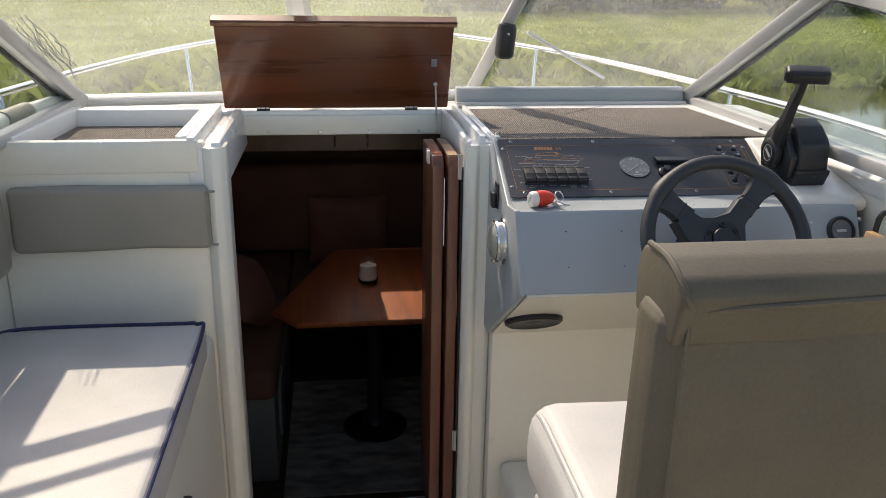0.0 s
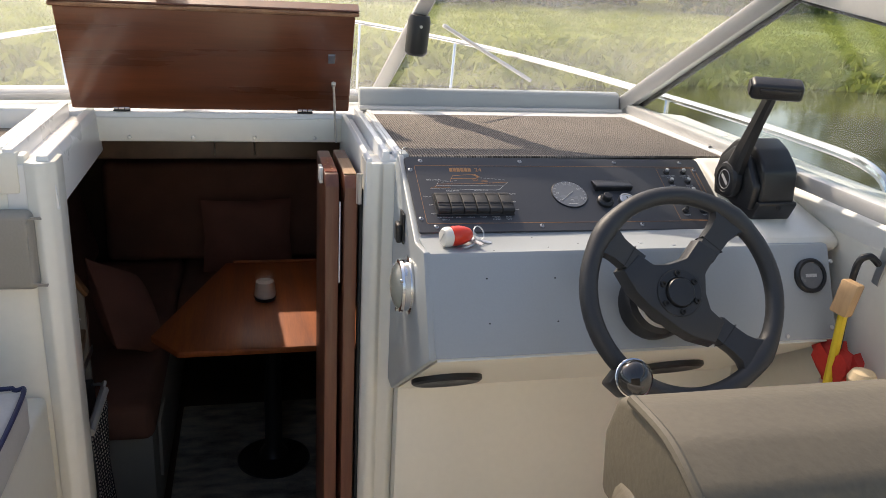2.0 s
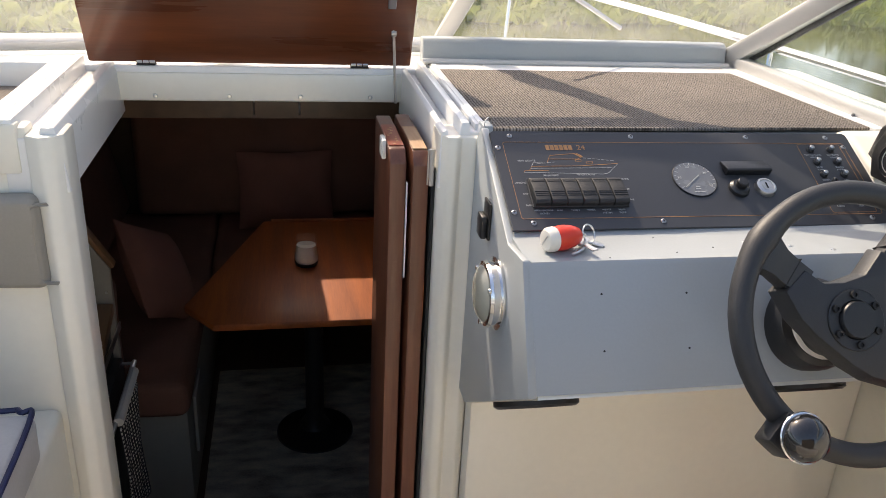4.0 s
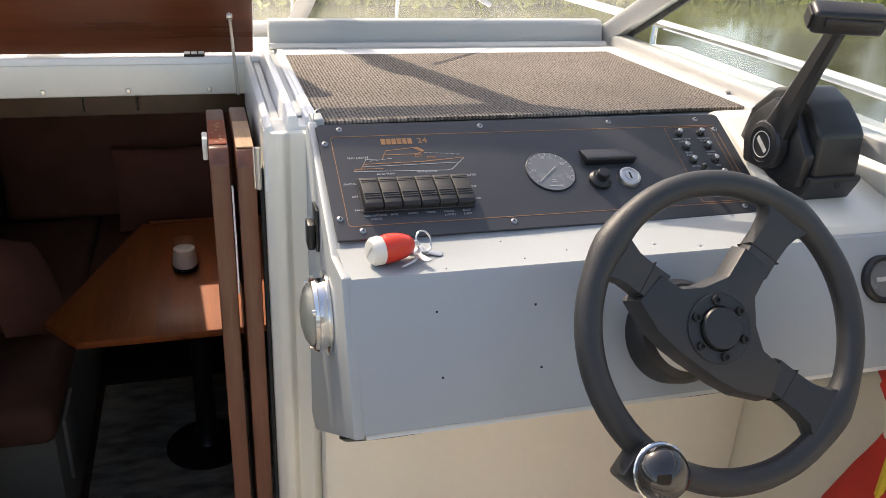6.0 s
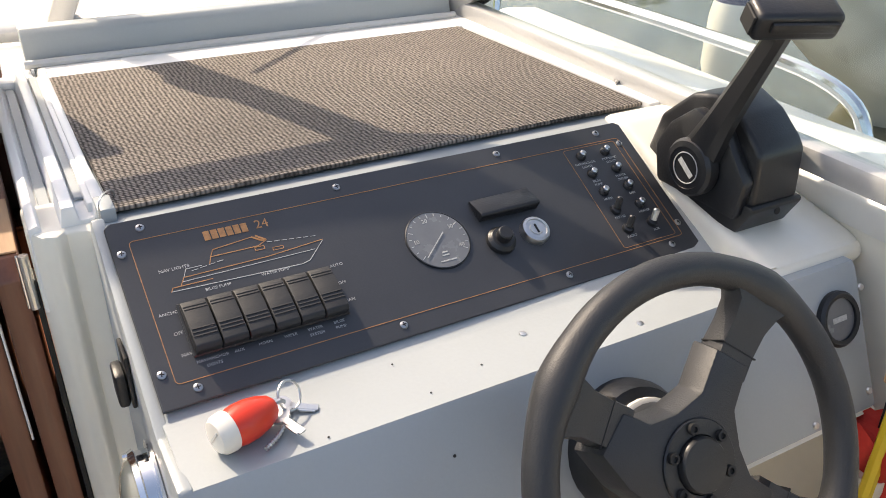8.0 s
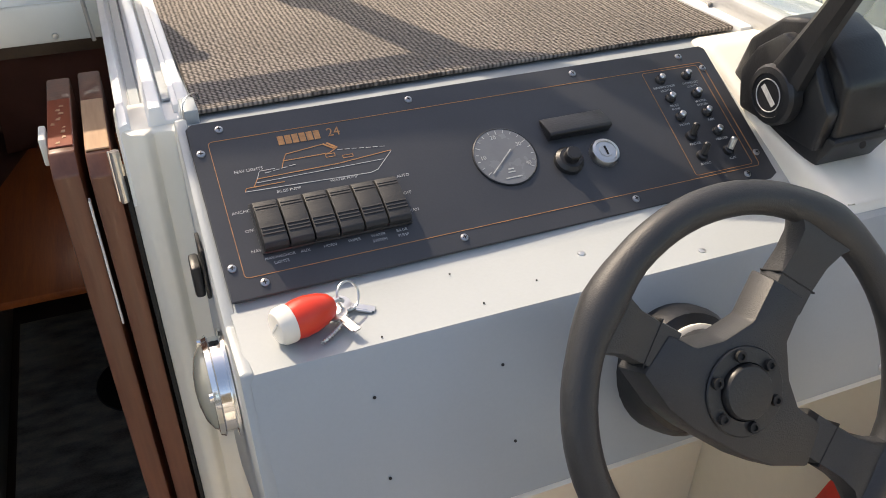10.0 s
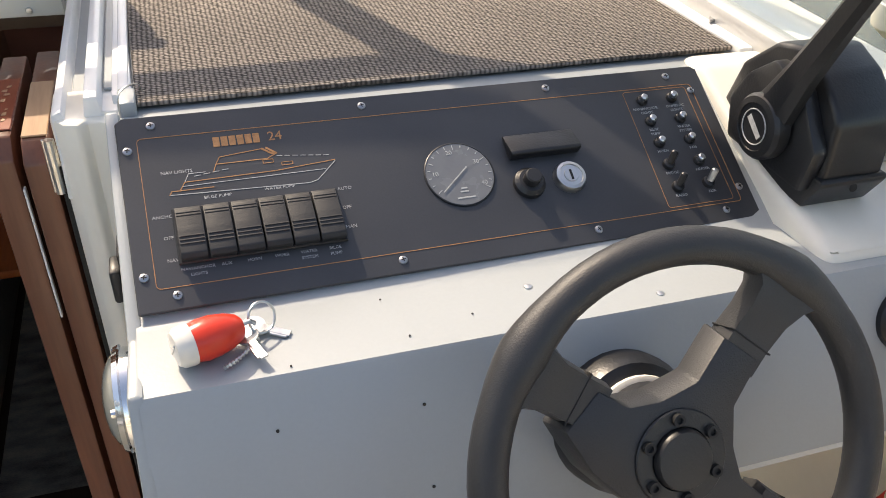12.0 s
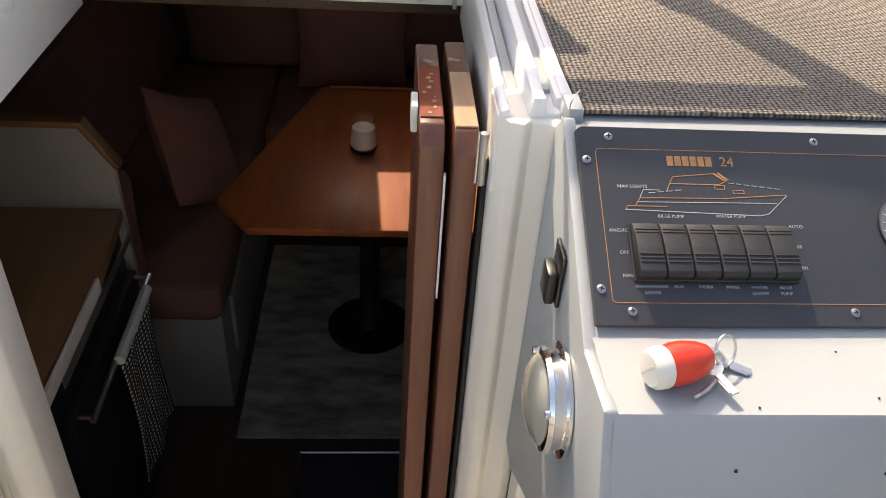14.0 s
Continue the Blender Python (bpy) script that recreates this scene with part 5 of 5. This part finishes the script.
# ---- tools on the starboard side ----
br = thing("wall_bracket", "steel strip bracket with black strap on the cockpit side", "bracket")
part("strip", moved(rbox(-0.002, 0.0, -0.009, 0.009, -0.05, 0.05, 0.0008, 1), pose(RW - 0.001, 1.945, 1.05, 8, 0, 0)), STEEL, br)
part("strap", tube(smooth_path([(RW - 0.010, 1.945, 1.04), (RW - 0.035, 1.945, 1.055), (RW - 0.05, 1.95, 1.02), (RW - 0.050, 1.945, 0.84)]), 0.006, 8), BLACK, br)
ham = thing("wooden_handle_tool", "pale wooden block on a yellow handle held by the strap", "tool")
part("head", moved(rbox(-0.012, 0.012, -0.016, 0.016, -0.030, 0.030, 0.004), pose(RW - 0.066, 1.935, 0.985, 6, 8, 20)), BEECH, ham)
part("handle", tube([(RW - 0.066, 1.935, 0.955), (RW - 0.070, 1.93, 0.70)], 0.008, 8), YELLOW, ham)
fl = thing("furled_flag", "red cloth flag furled against the cockpit side", "flag")
flag = bm_new()
prev = None
for k, (z, w) in enumerate(((0.880, 0.050), (0.860, 0.052), (0.840, 0.038), (0.822, 0.024), (0.795, 0.023), (0.77, 0.030), (0.72, 0.048), (0.64, 0.072), (0.52, 0.092), (0.30, 0.100), (-0.149, 0.10))):
    cur = []
    for j in range(28):
        a = 2 * math.pi * j / 28
        rr = w * (1 + 0.16 * math.sin(5 * a + k * 0.5) * (1.6 if k < 3 else 0.8))
        cur.append(flag.verts.new((RW - 0.045 - 0.15 * w + rr * math.cos(a) * 0.45, 1.945 + rr * math.sin(a), z + (0.012 * math.sin(7 * a) if k == 0 else 0))))
    if prev:
        for j in range(28):
            flag.faces.new((prev[j], prev[(j + 1) % 28], cur[(j + 1) % 28], cur[j]))
    else:
        flag.faces.new(cur)
    prev = cur
flag.faces.new(prev[::-1])
part("cloth", flag, RED_CLOTH, fl)
part("band", lathe([(0.021, -0.014), (0.022, 0), (0.021, 0.014)], pose(RW - 0.049, 1.945, 0.805), 18), OFFWHITE, fl)
st = thing("flag_staff", "pale wooden flag staff with a round knob and blue cloth", "flag staff")
part("staff", tube([(RW - 0.062, 1.865, 0.85), (RW - 0.062, 1.78, -0.15)], 0.011, 10), WHITE, st)
part("knob", lathe([(0.012, -0.018), (0.022, -0.008), (0.024, 0.002), (0.018, 0.014), (0.003, 0.019)], pose(RW - 0.062, 1.865, 0.868), 20), CORK, st)
part("rolled_cloth", lathe([(0.02, -0.25), (0.028, -0.1), (0.03, -0.02), (0.022, 0.03)], pose(RW - 0.060, 1.855, 0.76), 14), NAVY, st)

# ---- cabin ----
lining = thing("wall_cabin", "dark brown lined cabin walls", "cabin wall", kind="structure")
part("forward_bulkhead", rbox(CL - 0.98, CL + 0.98, 4.95, 4.98, -0.5, 0.745, 0.003, 1), CABIN_DARK, lining)
for s in (-1, 1):
    part("side_lining", prism([(2.42, -0.5), (4.95, -0.5), (4.95, 0.74), (3.05, 1.06), (2.42, 1.06)], 'x', CL + s * 0.925 - 0.008, CL + s * 0.925 + 0.008), CABIN_DARK, lining)
single("cabin_floor", rbox(CL - 0.98, CL + 0.98, 2.30, 4.95, -0.54, -0.5, 0.003, 1), DARK_WOOD, "dark cabin floor", "floor", kind="structure")
ceil = bm_new()
for y0, y1 in ((2.84, SKY_Y0 - 0.02), (SKY_Y1 + 0.02, 4.94)):
    box(ceil, CL - 0.96, CL + 0.96, y0, y1, 0, 0.004)
for v in ceil.verts:
    v.co.z += deck_z(v.co.y) - 0.045
single("ceiling", ceil, CABIN_DARK, "dark brown carpet-lined cabin headlining", "ceiling", kind="structure")
part("roof_beam", rbox(-0.30, 1.2, 3.0, 3.03, 0.97, 1.04, 0.004), DARK_WOOD, coam)
for hx in (0.30, 0.40):
    single("hook", tube(smooth_path([(hx, 2.99, 1.03), (hx, 2.975, 1.00), (hx, 2.985, 0.985)]), 0.002, 6), STEEL, "small steel cup hook under the roof beam", "hook", "roof hooks")

tab = thing("table", "orange-brown varnished dining table on a pedestal", "table")
part("tabletop", prism([(0.135, 3.425), (0.90, 3.425), (0.98, 3.56), (0.80, 4.27), (0.27, 4.27), (0.035, 3.56)], 'z', 0.188, 0.213, 0.006, 2), TABLE_WOOD, tab)
part("fiddle", rbox(0.30, 0.78, 4.25, 4.262, 0.2135, 0.225, 0.003, 1), TABLE_WOOD, tab)
part("pedestal", lathe([(0.15, -0.5), (0.145, -0.485), (0.06, -0.46), (0.035, -0.42), (0.033, 0.187)], pose(0.45, 3.83, 0)), BLACK, tab, "black table pedestal")
jar = thing("candle_jar", "small glass jar candle standing on the table", "candle")
JM = pose(0.428, 3.85, 0.2135)
part("jar", lathe([(0.040, 0.0), (0.044, 0.006), (0.046, 0.02), (0.036, 0.085), (0.035, 0.10), (0.037, 0.106), (0.034, 0.106), (0.032, 0.086)], JM, 10), JAR_GLASS, jar, "faceted clear glass jar")
part("wax", lathe([(0.036, 0.012), (0.041, 0.02), (0.034, 0.075), (0.003, 0.076)], JM, 18), WAX, jar)
part("base", lathe([(0.0385, 0.0005), (0.042, 0.010), (0.02, 0.011)], JM, 18), BLACK, jar)

ctr = thing("galley_worktop", "brown wooden galley worktop", "worktop")
part("top", prism([(-0.50, 2.44), (-0.105, 2.44), (-0.082, 3.0), (-0.10, 3.23), (-0.50, 3.23)], 'z', 0.37, 0.40, 0.004), COUNTER_WOOD, ctr)
part("edge_trim", rbox(-0.088, -0.080, 2.44, 2.98, 0.366, 0.402, 0.002, 1), OFFWHITE, ctr)
cab = thing("galley_cabinet", "brown wooden galley cabinet under the worktop", "cabinet")
part("body", rbox(-0.5, -0.11, 2.44, 2.70, -0.5, 0.368, 0.004), COUNTER_WOOD, cab)
ov = thing("oven", "black galley oven with a steel door rail", "oven")
part("body", rbox(-0.5, -0.112, 2.71, 3.22, -0.4, 0.366, 0.006), BLACK, ov)
part("door", rbox(-0.112, -0.085, 2.73, 3.20, -0.3, 0.25, 0.006), BLACK, ov)
part("rail", tube([(-0.055, 2.74, 0.24), (-0.055, 3.19, 0.24)], 0.007, 8), STEEL, ov, "steel door rail")
for y in (2.75, 3.18):
    part("rail_bracket", tube([(-0.086, y, 0.24), (-0.055, y, 0.24)], 0.005, 8), STEEL, ov)
part("front_trim", rbox(-0.084, -0.080, 2.73, 3.2, 0.34, 0.362, 0.001, 1), STEEL, ov)
tw = thing("tea_towel", "black and white checked tea towel over the oven rail", "towel")
whites, blacks = bm_new(), bm_new()
for k in range(40):
    for j in range(64):
        y0, z0 = 2.90 + 0.0058 * k, 0.225 - 0.006 * j
        wv = 0.008 * math.sin(k * 0.25 + j * 0.056)
        dst = whites if k % 2 == 0 and j % 2 == 0 else blacks
        quad = [dst.verts.new((-0.042 + wv + 0.0004 * ((k + j) % 2), y0 + a * 0.0058, z0 - b * 0.006)) for a, b in ((0, 0), (1, 0), (1, 1), (0, 1))]
        rear = [dst.verts.new((v.co.x - 0.003, v.co.y, v.co.z)) for v in quad]
        dst.faces.new(quad)
        dst.faces.new(rear[::-1])
        for a in range(4):
            dst.faces.new((quad[a], rear[a], rear[(a + 1) % 4], quad[(a + 1) % 4]))
part("pale_weave", whites, CHECK_W, tw)
part("dark_weave", blacks, CHECK_B, tw)
part("fold", tube([(-0.046, 2.90, 0.245), (-0.046, 3.134, 0.245)], 0.012, 8), CHECK_W, tw)
part2 = thing("galley_partition", "cream low partition at the end of the worktop", "partition")
part("panel", prism([(-0.50, 0.0), (-0.10, 0.0), (-0.10, 0.50), (-0.16, 0.60), (-0.50, 0.60)], 'y', 3.235, 3.255, 0.003), CABIN_CREAM, part2)
part("capping", prism([(-0.50, 0.603), (-0.158, 0.603), (-0.096, 0.502), (-0.086, 0.508), (-0.150, 0.618), (-0.50, 0.618)], 'y', 3.228, 3.262, 0.002), COUNTER_WOOD, part2)
for x in (-0.155, -0.115):
    part("screw", lathe([(0.004, 0), (0.003, 0.002)], pose(x, 3.2345, 0.43, 90, 0, 0), 10), STEEL, part2)
bowl = single("bowl", lathe([(0.03, 0), (0.07, 0.03), (0.075, 0.05), (0.070, 0.05), (0.06, 0.03), (0.01, 0.01)], pose(-0.40, 3.05, 0.401)), STEEL, "pale metal bowl on the worktop", "bowl")

settee = thing("settee", "brown upholstered cabin settee on a cream locker base", "settee")
part("base", rbox(-0.48, 0.035, 3.45, 4.9, -0.5, -0.11, 0.006), CABIN_CREAM, settee)
part("seat_cushion", soft_box(-0.48, 0.045, 3.40, 4.9, -0.108, 0.02, 0.04), UPHOLSTERY, settee)
part("backrest", moved(soft_box(-0.07, 0.06, 3.30, 4.9, 0.0, 0.46, 0.04), pose(-0.40, 0, 0.03, 0, -12, 0)), UPHOLSTERY, settee)
part("end_cushion", soft_box(-0.46, -0.12, 3.28, 3.40, 0.0, 0.42, 0.04), UPHOLSTERY, settee)
part("forward_seat", soft_box(0.05, 1.4, 4.32, 4.9, -0.12, 0.02, 0.04), UPHOLSTERY, settee)
part("forward_back", soft_box(-0.3, 1.4, 4.80, 4.93, 0.03, 0.52, 0.04), UPHOLSTERY, settee)
part("book_rack", moved(rbox(-0.006, 0.006, -0.09, 0.09, -0.11, 0.11, 0.003), pose(0.048, 3.62, -0.22)), CABIN_CREAM, settee, "pale booklet hung on the locker side")
single("pillow", pillow_bm(0.36, 0.36, 0.15, pose(-0.085, 3.88, 0.180, 0, 62, -6) @ pose(0, 0, 0, 0, 0, 56)), PILLOW, "dusky rose scatter cushion leaning on the settee", "cushion", "scatter cushions")
single("pillow", pillow_bm(0.42, 0.34, 0.14, pose(0.36, 4.68, 0.20, 74, 0, 3)), PILLOW, "dusky rose scatter cushion against the forward backrest", "cushion", "scatter cushions")
single("rug", rbox(0.06, 1.3, 3.32, 4.3, -0.4995, -0.492, 0.003, 1), RUG, "beige and dark patterned cabin rug", "rug")
mt = thing("door_mat", "dark doormat with a pale metal edge", "mat")
part("mat", rbox(0.262, 0.70, 2.80, 3.255, -0.4995, -0.486, 0.003, 1), MAT, mt)
part("edge", join(rbox(0.256, 0.70, 3.255, 3.262, -0.4995, -0.482, 0.002, 1), rbox(0.254, 0.261, 2.80, 3.262, -0.4995, -0.482, 0.002, 1)), STEEL, mt)

# ---- moored boat beyond the window ----
mb = thing("moored_boat", "white cruiser moored alongside with a blue stripe", "boat")
hb = bm_new()
OB = pose(4.46, 5.30, -0.88, 0, 0, 80)
secs = []
for k in range(15):
    y = -k * 0.45
    w = 1.2 * min(1, (k / 7) ** 0.6) if k else 0.03
    secs.append([hb.verts.new(OB @ Vector(p)) for p in ((-w * 0.6, y - 2.2 * max(0, 1 - k / 5), -0.2), (-w * 0.9, y - 0.95 * max(0, 1 - k / 5), 0.85), (-w, y, 1.62), (-w * 0.8, y, 1.70), (w * 0.8, y, 1.70), (w, y, 1.62), (w * 0.9, y - 0.95 * max(0, 1 - k / 5), 0.85), (w * 0.6, y - 2.2 * max(0, 1 - k / 5), -0.2))])
for A, B in zip(secs, secs[1:]):
    for k in range(7):
        hb.faces.new((A[k], A[k + 1], B[k + 1], B[k]))
hb.faces.new(secs[0])
hb.faces.new(secs[-1][::-1])
part("hull", hb, WHITE, mb)
part("stripe", tube([OB @ Vector((-(1.2 * min(1, (k / 7) ** 0.6) if k else 0.03) * 0.985 - 0.01, -k * 0.45 - 0.22 * max(0, 1 - k / 5), 1.45)) for k in range(15)], 0.05, 6), NAVY, mb, "navy hull stripe")
part("rail", tube(smooth_path([OB @ Vector(p) for p in ((-0.95, -3, 1.7), (-0.9, -2.6, 2.15), (-0.4, -0.6, 2.25), (0, 0.1, 2.3), (0.4, -0.6, 2.25), (0.9, -2.6, 2.15))]), 0.018, 8), CHROME, mb)
fd = thing("fender", "white boat fender with a navy end hung on a rope", "fender")
FM = pose(4.22, 4.75, 0.29)
part("body", lathe([(0.03, -0.30), (0.11, -0.24), (0.135, -0.15), (0.135, 0.12), (0.12, 0.2)], FM), OFFWHITE, fd)
part("end_cap", lathe([(0.12, 0.2), (0.09, 0.27), (0.03, 0.33), (0.025, 0.37)], FM), NAVY, fd)
part("rope", tube([(4.22, 4.75, 0.65), (4.60, 5.12, 0.80)], 0.01, 6), OFFWHITE, fd)
